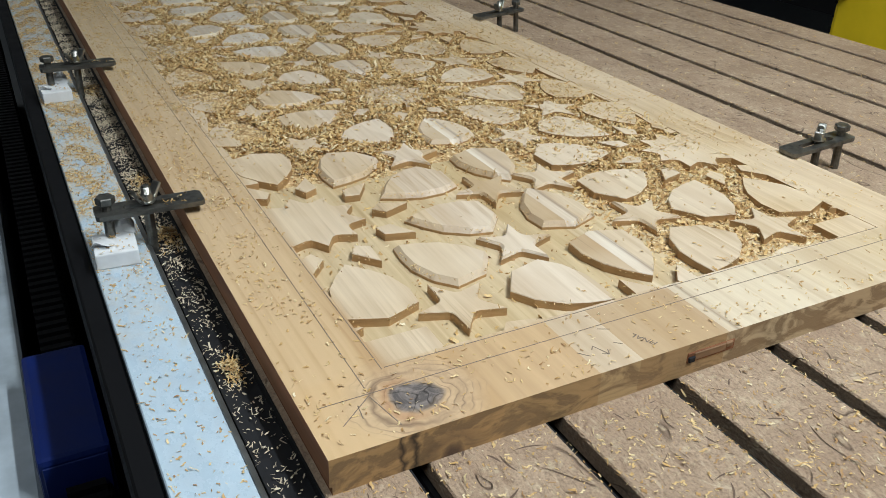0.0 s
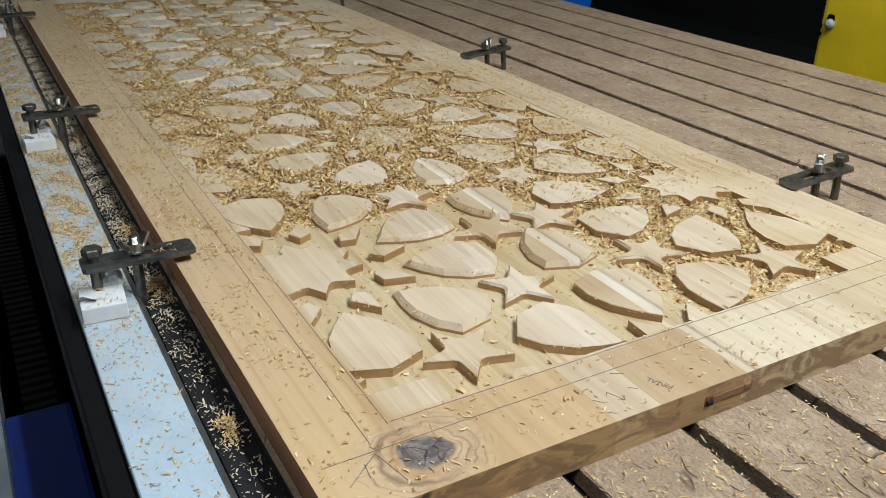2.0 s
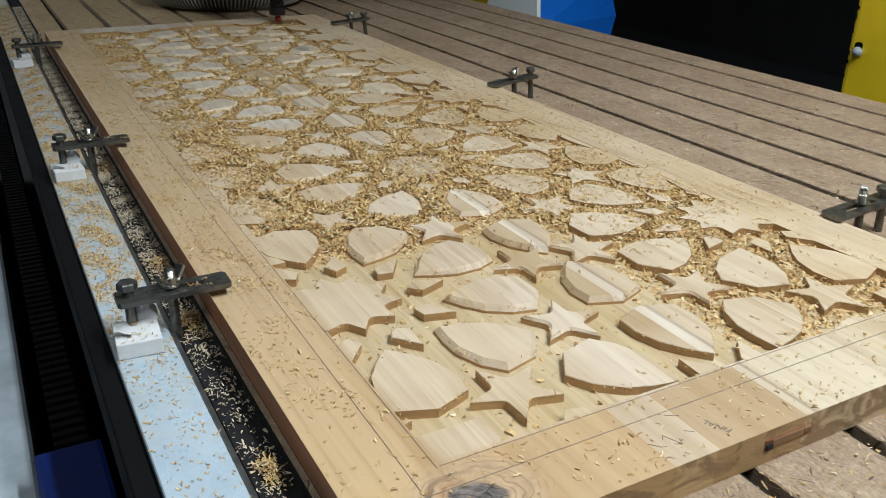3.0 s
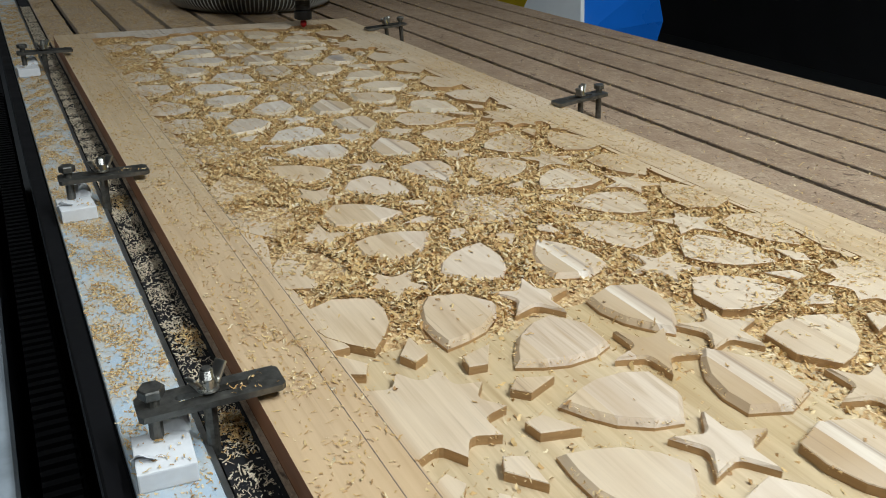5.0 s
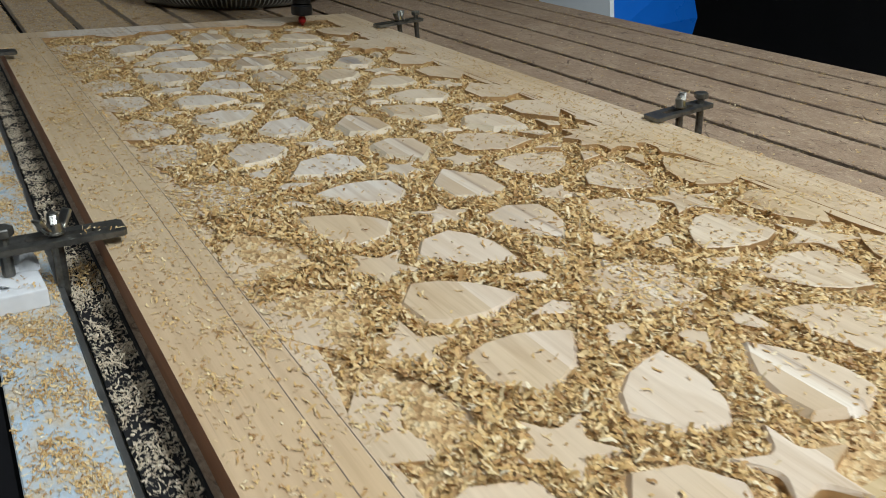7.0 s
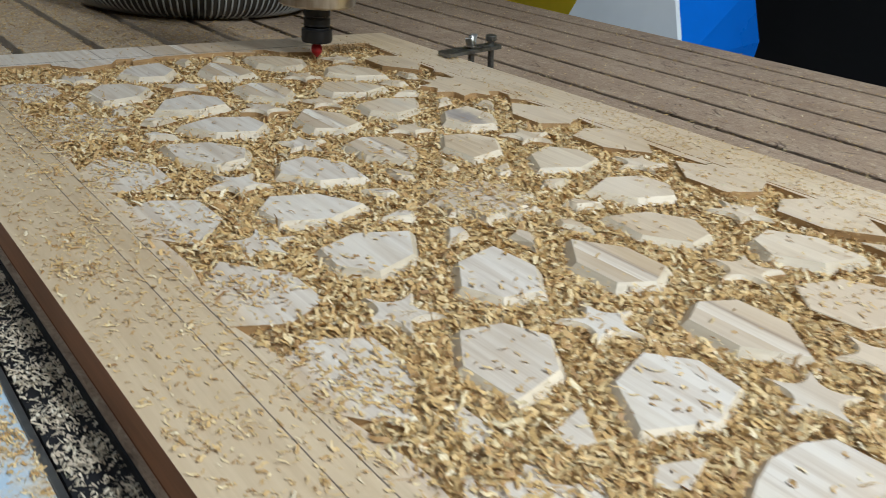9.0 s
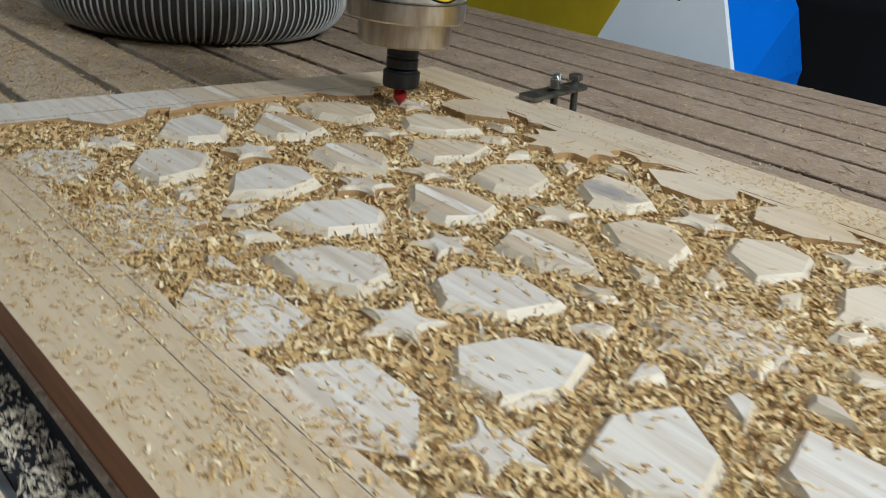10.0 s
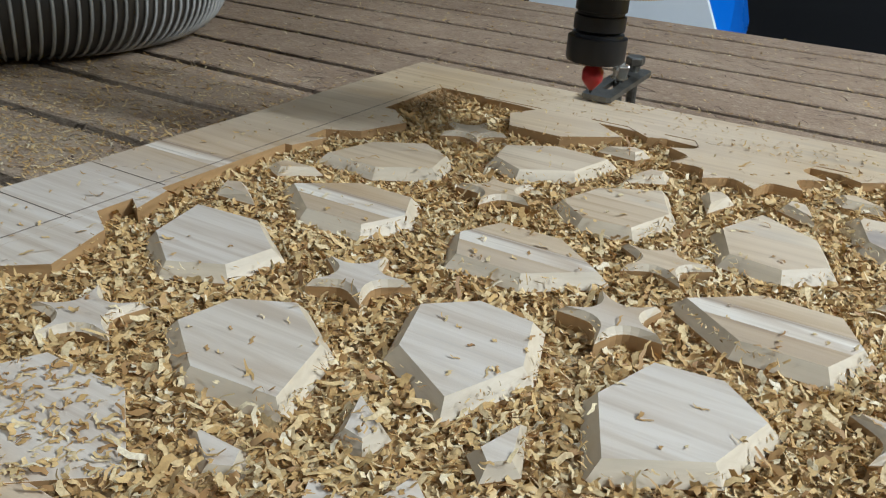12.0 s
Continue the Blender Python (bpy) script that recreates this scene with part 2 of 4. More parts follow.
def wood_end():
    """Sawn end grain, with darker blotches."""
    m = Mat("end_grain", 0.6)
    p = m.pos()
    g = m.noise(m.pos(50, 50, 300), 2.0, 4, 0.6, 1.5)
    b = m.noise(m.pos(1, 1, 2), 16, 4, 0.6, 2.2)
    strip = m.ramp(m.math("DIVIDE", m.axis(p, 0), 0.728), [
        (0.0, (0.46, 0.265, 0.105)), (0.19, (0.44, 0.265, 0.11)), (0.31, (0.52, 0.35, 0.17)), (0.365, (0.40, 0.24, 0.105)), (0.495, (0.54, 0.40, 0.24)), (0.66, (0.48, 0.335, 0.19)), (0.8, (0.56, 0.42, 0.26))], constant=True)
    c = m.mix(m.math("MULTIPLY", m.grey(b, 0.47, 0.58), 0.85), strip, (0.17, 0.095, 0.042))
    c = m.mix(m.math("MULTIPLY", g, 0.35), c, (0.50, 0.36, 0.20))
    arc = m.math("FRACT", m.math("ADD", m.math("MULTIPLY", m.axis(p, 2), 190.0), m.math("MULTIPLY", m.noise(m.pos(1, 1, 1), 13, 2), 9.0)))
    c = m.mix(m.math("MULTIPLY", m.ramp(arc, [(0.0, (0.1, 0.1, 0.1)), (0.5, (0, 0, 0)), (0.9, (0.32, 0.32, 0.32)), (1.0, (0.1, 0.1, 0.1))]), m.grey(m.noise(p, 20, 2), 0.40, 0.62)), c, (0.19, 0.105, 0.045))
    kx, kz = m.math("SUBTRACT", m.axis(p, 0), 0.096), m.math("ADD", m.axis(p, 2), 0.031)
    d = m.math("SQRT", m.math("ADD", m.math("MULTIPLY", kx, kx), m.math("MULTIPLY", kz, kz)))
    d = m.math("ADD", d, m.math("MULTIPLY", m.math("SUBTRACT", m.noise(p, 60, 3), 0.5), 0.016))
    c = m.mix(m.ramp(d, [(0.0, (1, 1, 1)), (0.007, (0.95, 0.95, 0.95)), (0.0105, (0.15, 0.15, 0.15)), (0.016, (0.5, 0.5, 0.5)), (0.03, (0, 0, 0))]), c, (0.10, 0.06, 0.04))
    wob = m.math("MULTIPLY", m.math("SUBTRACT", m.noise(m.pos(1, 1, 1), 90, 2), 0.5), 0.014)
    for cx in (0.055, 0.066):
        crack = m.math("ABSOLUTE", m.math("ADD", m.math("SUBTRACT", m.axis(p, 0), cx), wob))
        c = m.mix(m.ramp(crack, [(0.0, (0.95, 0.95, 0.95)), (0.0005, (0.9, 0.9, 0.9)), (0.0011, (0, 0, 0))]), c, (0.045, 0.03, 0.022))
    m.color(c)
    m.bump(g, 0.3, 0.0006)
    return m.m


def shavings_mat(name, dark, other=(0.2, 0.11, 0.045)):
    m = Mat(name, 0.6)
    if m.geo is None:
        m.pos()
    r = m.geo.outputs["Random Per Island"]
    c = m.ramp(r, [(0.0, (0.35, 0.19, 0.07)), (0.14, (0.50, 0.30, 0.108)), (0.45, (0.645, 0.43, 0.168)), (0.75, (0.725, 0.54, 0.265)), (0.93, (0.775, 0.635, 0.37)), (1.0, (0.82, 0.725, 0.52))])
    g = m.noise(m.pos(), 700, 2)
    c = m.mix(m.math("MULTIPLY", m.grey(g, 0.4, 0.7), 0.4), c, (0.33, 0.18, 0.07))
    m.color(m.mix(dark, c, other))
    m.b.inputs["Subsurface Weight"].default_value = 0.0
    return m.m


def chip_bed_mat():
    m = Mat("packed_shavings", 0.75)
    p = m.pos()
    v = m.n("ShaderNodeTexVoronoi", Scale=260.0)
    m.link(m.pos(1, 0.7, 1), v.inputs["Vector"])
    c = m.ramp(m.axis(v.outputs["Color"], 0), [(0.0, (0.36, 0.21, 0.085)), (0.4, (0.54, 0.345, 0.155)), (0.8, (0.67, 0.48, 0.245)), (1.0, (0.75, 0.585, 0.35))])
    m.color(c)
    m.bump(m.math("ADD", v.outputs["Distance"], m.noise(p, 300, 3)), 0.9, 0.003)
    return m.m


def mdf_mat():
    """Worn spoil board: brown fibreboard, scuffed, with wandering cutter scratches."""
    m = Mat("worn_fibreboard", 0.8)
    p = m.pos()
    fine = m.noise(p, 380, 5, 0.75)
    broad = m.noise(p, 9, 5, 0.7)
    c = m.mix(m.grey(broad, 0.35, 0.7), (0.345, 0.235, 0.155), (0.50, 0.365, 0.25))
    c = m.mix(m.math("MULTIPLY", m.grey(fine, 0.45, 0.65), 0.6), c, (0.17, 0.115, 0.08))
    w = m.noise(m.pos(1.0, 0.55, 1), 11, 2, 0.45, 1.2)
    lines = m.math("ABSOLUTE", m.math("SUBTRACT", m.math("FRACT", m.math("MULTIPLY", w, 5.0)), 0.5))
    broken = m.grey(m.noise(p, 26, 3), 0.50, 0.58)
    scr = m.math("MULTIPLY", m.ramp(lines, [(0.0, (1, 1, 1)), (0.022, (0.7, 0.7, 0.7)), (0.05, (0, 0, 0))]), broken)
    c = m.mix(m.math("MULTIPLY", scr, 0.75), c, (0.13, 0.08, 0.055))
    dust = m.grey(m.noise(p, 60, 5, 0.75), 0.56, 0.66)
    c = m.mix(m.math("MULTIPLY", dust, 0.65), c, (0.56, 0.45, 0.30))
    flake = m.noise(m.pos(1, 0.45, 1), 120, 3, 0.6, 1.5)
    c = m.mix(m.math("MULTIPLY", m.grey(flake, 0.57, 0.67), 0.55), c, (0.20, 0.125, 0.078))
    c = m.mix(m.math("MULTIPLY", m.grey(m.noise(m.pos(1, 0.45, 1), 95, 3, 0.6, 1.5), 0.58, 0.68), 0.45), c, (0.60, 0.48, 0.34))
    # fine wood dust settled past the far end of the door
    far = m.math("MULTIPLY", m.ramp(m.math("MULTIPLY", m.axis(p, 1), 0.25), [(0.520, (0, 0, 0)), (0.535, (1, 1, 1))]), m.ramp(m.axis(p, 0), [(0.30, (0.8, 0.8, 0.8)), (0.75, (0, 0, 0))]))
    c = m.mix(m.math("MULTIPLY", far, m.grey(m.noise(p, 14, 5, 0.7), 0.30, 0.62)), c, m.mix(m.grey(fine, 0.4, 0.6), (0.64, 0.53, 0.39), (0.45, 0.35, 0.23)))
    m.color(c)
    m.bump(m.math("ADD", m.math("MULTIPLY", flake, -1.6), m.math("SUBTRACT", m.math("MULTIPLY", fine, 0.6), m.math("MULTIPLY", scr, 1.2))), 1.0, 0.0022)
    return m.m


def plain(name, color, rough=0.5, metal=0.0, var=0.25, scale=40, bump=0.15, sheen=0.5):
    m = Mat(name, rough, metal)
    m.b.inputs["Specular IOR Level"].default_value = sheen
    v = m.noise(m.own(), scale, 4, 0.6)
    w = m.noise(m.own(), scale / 9, 3, 0.6)
    low = tuple(k * (1 - var) for k in color)
    c = m.mix(m.grey(v, 0.3, 0.7), low, color)
    m.color(m.mix(m.math("MULTIPLY", m.grey(w, 0.45, 0.7), var), c, tuple(k * 0.6 for k in color)))
    m.roughness(m.ramp(v, [(0.2, (rough * 0.8,) * 3), (0.8, (min(1, rough * 1.2),) * 3)]))
    m.bump(v, bump, 0.0006)
    return m.m


def turned_steel(name, dark, pale):
    """Polished steel with fine turning lines and smudges."""
    m = Mat(name, 0.14, 1.0)
    line = m.noise(m.own(2, 2, 420), 2.0, 3, 0.6)
    smear = m.noise(m.own(60, 60, 12), 1.0, 4, 0.65)
    m.color(m.mix(m.grey(smear, 0.35, 0.65), dark, pale))
    m.roughness(m.ramp(m.math("MULTIPLY", m.math("ADD", line, smear), 0.5), [(0.3, (0.26, 0.26, 0.26)), (0.7, (0.46, 0.46, 0.46))]))
    m.bump(line, 0.06, 0.0004)
    return m.m


TIMBER, EDGE, END = wood_panel(), wood_side("red_brown_edge", (0.30, 0.115, 0.048), (0.46, 0.205, 0.095)), wood_end()
FRESH = wood_panel("fresh_cut_timber", 0.62)
# freshly cut wood, made paler still by painting in the light bevels catch
BEVEL = wood_side("fresh_lit_bevel", (0.60, 0.48, 0.32), (0.80, 0.70, 0.54))
# upright cut walls, browner and darker than the tops
CUT = wood_side("brown_cut", (0.36, 0.20, 0.078), (0.57, 0.37, 0.17))
EDGE_LOW = wood_side("rough_dark_brown", (0.15, 0.052, 0.020), (0.31, 0.125, 0.052), 0.85)
DOWEL = wood_side("brown_dowel", (0.17, 0.085, 0.038), (0.30, 0.17, 0.085))
CHIPS, BED, MDF = shavings_mat("wood_shavings", 0.0), chip_bed_mat(), mdf_mat()
STEEL_DARK = plain("oily_steel", (0.215, 0.21, 0.19), 0.40, 0.8, 0.6, 110, 0.6)
STEEL = plain("zinc_steel", (0.55, 0.54, 0.50), 0.3, 1.0, 0.3, 80)
STEEL_SPINDLE = turned_steel("polished_steel", (0.72, 0.71, 0.70), (0.90, 0.90, 0.90))
# browner tone for the rings below the body
BRASSY = turned_steel("brassy_steel", (0.48, 0.40, 0.30), (0.72, 0.66, 0.56))
BLACK_OXIDE = plain("black_oxide", (0.018, 0.018, 0.019), 0.38, 0.4, 0.3, 50)
RED_BIT = plain("red_cutter_paint", (0.38, 0.014, 0.016), 0.35, 0.0, 0.25, 90)
def laminate():
    """White laminate under a film of wood dust that thickens along the bed."""
    m = Mat("white_laminate", 0.3)
    p = m.pos()
    # the blue tint puts cool reflected light into the white base
    c = m.mix(m.grey(m.noise(p, 25, 4), 0.3, 0.7), (0.41, 0.51, 0.60), (0.48, 0.59, 0.68))
    film = m.math("MULTIPLY", m.grey(m.noise(m.pos(1, 0.6, 1), 55, 5, 0.7), 0.40, 0.62), m.ramp(m.axis(p, 1), [(0.15, (0.06, 0.06, 0.06)), (0.45, (0.50, 0.50, 0.50)), (0.9, (1, 1, 1))]))
    m.color(m.mix(film, c, m.mix(m.grey(m.noise(p, 420, 3, 0.7), 0.35, 0.65), (0.42, 0.31, 0.18), (0.66, 0.56, 0.40))))
    m.roughness(m.ramp(film, [(0.0, (0.25, 0.25, 0.25)), (0.6, (0.8, 0.8, 0.8))]))
    m.bump(m.noise(p, 500, 3), 0.2, 0.0005)
    return m.m


WHITE_STRIP = laminate()
WHITE_BLOCK = plain("white_paper", (0.80, 0.81, 0.82), 0.6, 0.0, 0.12, 60)
WHITE_PAINT = plain("white_paint", (0.88, 0.92, 0.94), 0.5, 0.0, 0.08, 6, 0.03)
BLUE_PAINT = plain("blue_paint", (0.012, 0.17, 0.74), 0.3, 0.0, 0.15, 6, 0.03)
DARK_BLUE = plain("navy_paint", (0.003, 0.014, 0.11), 0.6, 0.0, 0.3, 20, 0.15, 0.2)
YELLOW = plain("yellow_paint", (0.88, 0.62, 0.015), 0.45, 0.0, 0.15, 9, 0.05)
BLACK = plain("black_paint", (0.005, 0.005, 0.006), 0.75, 0.0, 0.3, 20, 0.15, 0.12)
ALU = plain("dull_aluminium", (0.30, 0.30, 0.29), 0.4, 0.9, 0.3, 50)
HOSE_SKIN = plain("grey_hose_film", (0.050, 0.043, 0.034), 0.35, 0.0, 0.3, 30)
HOSE_WIRE = plain("pale_hose_rib", (0.52, 0.51, 0.47), 0.4, 0.0, 0.25, 40)
PLATE = plain("pale_grey_paint", (0.47, 0.54, 0.60), 0.35, 0.0, 0.35, 18, 0.1)
CONCRETE = plain("grey_concrete", (0.07, 0.075, 0.08), 0.7, 0.0, 0.3, 12)
DARK_WALL = plain("dark_wall", (0.03, 0.03, 0.033), 0.8, 0.0, 0.3, 4)
# near-black that puts the shade of slots and gaps into the colour
GAP_DARK = plain("dark_gap", (0.016, 0.016, 0.018), 0.7, 0.0, 0.3, 60, 0.3, 0.25)
CHIPS_DARK = shavings_mat("dark_shavings", 0.6, (0.20, 0.10, 0.03))
CHIPS_PALE = shavings_mat("bleached_shavings", 0.6, (0.55, 0.52, 0.45))
SCORE = plain("scored_fibre", (0.15, 0.095, 0.065), 0.9, 0.0, 0.3, 300)
PENCIL = plain("pencil_lead", (0.22, 0.17, 0.13), 0.6, 0.0, 0.2, 200)
CEIL_MAT = plain("grey_ceiling", (0.45, 0.45, 0.45), 0.8, 0.0, 0.1, 3)
GLOW = Mat("lit_tube")
GLOW.b.inputs["Emission Color"].default_value = (0.95, 1.0, 1.0, 1)
GLOW.b.inputs["Emission Strength"].default_value = 6.0
GLOW = GLOW.m


# ---- mesh helpers ----
def link_mesh(name, bm, material, parent=None, label=""):
    me = bpy.data.meshes.new(name)
    bm.normal_update()
    bm.to_mesh(me)
    bm.free()
    for mt in material if isinstance(material, (list, tuple)) else [material]:
        me.materials.append(mt)
    ob = new(name, me)
    ob.parent = parent
    return tagged(ob, label) if label else ob


def part(name, bm, material, parent, label=""):
    return link_mesh(name, bm, material, parent, label)


def empty(name, m=None):
    ob = new(name)
    if m is not None:
        ob.matrix_world = m
    return ob


def box(x0, x1, y0, y1, z0, z1, bevel=0.0, bm=None, segments=1):
    own = bm is None
    b = bmesh.new()
    vs = [b.verts.new((x, y, z)) for x in (x0, x1) for y in (y0, y1) for z in (z0, z1)]
    for f in ((0, 1, 3, 2), (4, 6, 7, 5), (0, 4, 5, 1), (2, 3, 7, 6), (0, 2, 6, 4), (1, 5, 7, 3)):
        b.faces.new([vs[i] for i in f])
    if bevel:
        bmesh.ops.bevel(b, geom=b.edges[:], offset=bevel, segments=segments, affect="EDGES", profile=0.6)
    if own:
        return b
    return merge(bm, b)


def merge(a, b):
    """Adds b's mesh to a."""
    me = bpy.data.meshes.new("tmp")
    b.to_mesh(me)
    b.free()
    a.from_mesh(me)
    bpy.data.meshes.remove(me)
    return a


def lathe(profile, n=24, m=None):
    """A turned body from (radius, height) pairs, bottom to top."""
    b = bmesh.new()
    rings = []
    for r, z in profile:
        if r < 1e-5:
            rings.append([b.verts.new((0, 0, z))])
        else:
            rings.append([b.verts.new((r * math.cos(2 * math.pi * k / n), r * math.sin(2 * math.pi * k / n), z)) for k in range(n)])
    for lo, hi in zip(rings, rings[1:]):
        for k in range(n):
            j = (k + 1) % n
            if len(lo) == 1 and len(hi) > 1:
                b.faces.new((lo[0], hi[j], hi[k]))
            elif len(hi) == 1 and len(lo) > 1:
                b.faces.new((lo[k], lo[j], hi[0]))
            elif len(lo) > 1:
                b.faces.new((lo[k], lo[j], hi[j], hi[k]))
    for ring, flip in ((rings[0], True), (rings[-1], False)):
        if len(ring) > 2:
            b.faces.new(ring[::-1] if flip else ring)
    if m is not None:
        bmesh.ops.transform(b, matrix=m, verts=b.verts)
    return b


def smooth(ob, degrees=35):
    me = ob.data
    bm = bmesh.new()
    bm.from_mesh(me)
    for f in bm.faces:
        f.smooth = True
    for e in bm.edges:
        if len(e.link_faces) == 2 and e.calc_face_angle() > radians(degrees):
            e.smooth = False
    bm.to_mesh(me)
    bm.free()
    return ob


def prism(poly, z0, z1, grow=0.0, soft=0.0007):
    """A carved piece over a polygon, anticlockwise: its top edge slightly worn, or cut to a chamfer as wide as grow."""
    b = bmesh.new()
    n = len(poly)

    def offset(d):
        out = []
        for i in range(n):
            p, a, c = Vector(poly[i]), Vector(poly[i - 1]), Vector(poly[(i + 1) % n])
            u, v = (p - a).normalized(), (c - p).normalized()
            n1, n2 = Vector((u.y, -u.x)), Vector((v.y, -v.x))
            k = 1 + n1.dot(n2)
            out.append(p + (n1 + n2) * (d / max(k, 0.45)))
        return out
    if grow:
        levels = [(offset(0.0), z0), (offset(0.0), z1 - 1.25 * grow), (offset(-grow), z1)]
    else:
        levels = [(offset(0.0), z0), (offset(0.0), z1 - soft), (offset(-soft), z1)]
    rings = [[b.verts.new((q.x, q.y, z)) for q in pts] for pts, z in levels]
    for lo, hi in zip(rings, rings[1:]):
        for i in range(n):
            j = (i + 1) % n
            b.faces.new((lo[i], lo[j], hi[j], hi[i]))
    b.faces.new(rings[-1])
    b.faces.new(rings[0][::-1])
    return b


def clip(poly, x0, x1, y0, y1):
    """The polygon cut to a rectangle."""
    for axis, limit, sign in ((0, x0, 1), (0, x1, -1), (1, y0, 1), (1, y1, -1)):
        out = []
        for i, p in enumerate(poly):
            q = poly[(i + 1) % len(poly)]
            a, c = sign * (p[axis] - limit), sign * (q[axis] - limit)
            if a >= 0:
                out.append(p)
            if (a > 0 > c) or (a < 0 < c):
                t = a / (a - c)
                out.append((p[0] + t * (q[0] - p[0]), p[1] + t * (q[1] - p[1])))
        poly = out
        if len(poly) < 3:
            return []
    return poly


# ---- the place's measures ----
W, LEN, THICK, SHALLOW, DEEP = 0.740, 2.10, 0.032, 0.0086, 0.0135      # door leaf; depth of the first and of the full cut
BX0, BX1, BY0, BY1 = 0.0765, 0.6595, 0.084, 2.028      # carved field
TABLE = -THICK
FLOOR = -0.85
PITCH, SLOT0, SLOTW = 0.118, 0.187, 0.016            # slots of the bed
EDGE_X = 1.456


# ---- room ----
def room():
    def wall(name, *args):
        return tagged(link_mesh(name, box(*args), DARK_WALL), "dark workshop wall, plain and unlit", "wall", kind="structure")
    tagged(link_mesh("floor", box(-3, 5, -3, 7, FLOOR - 0.1, FLOOR), CONCRETE), "dark grey concrete workshop floor", "floor", kind="structure")
    tagged(link_mesh("ceiling", box(-3, 5, -3, 7, CEIL, CEIL + 0.1), CEIL_MAT), "plain grey workshop ceiling", "ceiling", kind="structure")
    wall("wall_west", -3.1, -3, -3, 7, FLOOR, CEIL)
    wall("wall_east", 5, 5.1, -3, 7, FLOOR, CEIL)
    wall("wall_south", -3, 5, -3.1, -3, FLOOR, CEIL)
    wall("wall_north", -3, 5, 7, 7.1, FLOOR, CEIL)
    for lx, ly, watts in LAMPS:
        t = tagged(empty("assumed_ceiling_light", pose(lx, ly, CEIL)), "assumed ceiling light with a bare tube, added out of view", "ceiling light", "ceiling lights")
        part("housing", box(-0.13, 0.13, -0.62, 0.62, -0.04, 0, 0.006), WHITE_PAINT, t)
        part("tube", lathe([(0.013, -0.58), (0.013, 0.58)], 12, pose(0.05, 0, -0.055, 90)), GLOW, t, "lit white tube")


# ---- machine bed ----
def bed():
    t = tagged(empty("machine_bed", pose(0, 0, 0)), "router bed of brown fibreboard slats with dark clamping slots", "machine bed")
    y0, y1 = -0.62, 3.6
    edges = [-0.003] + [SLOT0 - PITCH + k * PITCH for k in range(12)]
    for a, c in zip(edges, edges[1:] + [EDGE_X]):
        x0 = a + (SLOTW / 2 if a > 0 else 0)
        x1 = c - (SLOTW / 2 if c < EDGE_X else 0)
        if x1 - x0 > 0.01:
            part("slat", box(x0, x1, y0, y1, TABLE - 0.018, TABLE, 0.0015), MDF, t, "brown fibreboard slat, scratched and dusty")
    for c in edges[1:]:
        if c < EDGE_X:
            # dark lips and a dark strip over the slat's side paint the slot's shade
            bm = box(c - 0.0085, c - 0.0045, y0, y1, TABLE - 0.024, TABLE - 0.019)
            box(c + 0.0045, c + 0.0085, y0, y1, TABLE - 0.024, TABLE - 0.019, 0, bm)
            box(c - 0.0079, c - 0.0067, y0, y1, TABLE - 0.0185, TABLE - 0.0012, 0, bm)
            part("slot_lip", bm, GAP_DARK, t, "lips inside a clamping slot, coloured dark for its shade")
    part("bed_plate", box(-0.10, EDGE_X, y0, y1, TABLE - 0.07, TABLE - 0.045), GAP_DARK, t, "dark plate under the slats")
    part("bed_frame", box(-0.09, EDGE_X - 0.02, y0 + 0.02, y1 - 0.02, TABLE - 0.30, TABLE - 0.0705), BLACK, t, "black steel frame")
    for lx in (0.0, EDGE_X - 0.2):
        for ly in (y0 + 0.1, 1.4, y1 - 0.3):
            part("leg", box(lx, lx + 0.12, ly, ly + 0.12, FLOOR, TABLE - 0.3005, 0.004), BLACK, t)
    part("edge_board", box(-0.098, -0.0425, y0, y1, TABLE - 0.018, TABLE, 0.001), WHITE_STRIP, t, "white laminated edge board")
    part("side_rail", box(-0.118, -0.0985, y0, y1, TABLE - 0.06, TABLE - 0.006, 0.002), BLACK, t, "black steel side rail")
    bm = box(-0.042, -0.0375, y0, y1, TABLE - 0.02, TABLE - 0.001, 0.0005)
    box(-0.0375, -0.0035, y0, y1, TABLE - 0.02, TABLE - 0.016, 0, bm)
    part("slot_rail", bm, ALU, t, "open aluminium channel beside the door")
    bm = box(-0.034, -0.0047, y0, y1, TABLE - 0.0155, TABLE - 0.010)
    # the wall strip is a painted dark gap between channel and door
    part("slot_wall", box(-0.0046, -0.0031, y0, y1, TABLE - 0.0155, TABLE - 0.0004), GAP_DARK, t, "thin dark strip for the shaded gap beside the channel")
    part("slot_floor", bm, GAP_DARK, t, "black slot full of shavings")


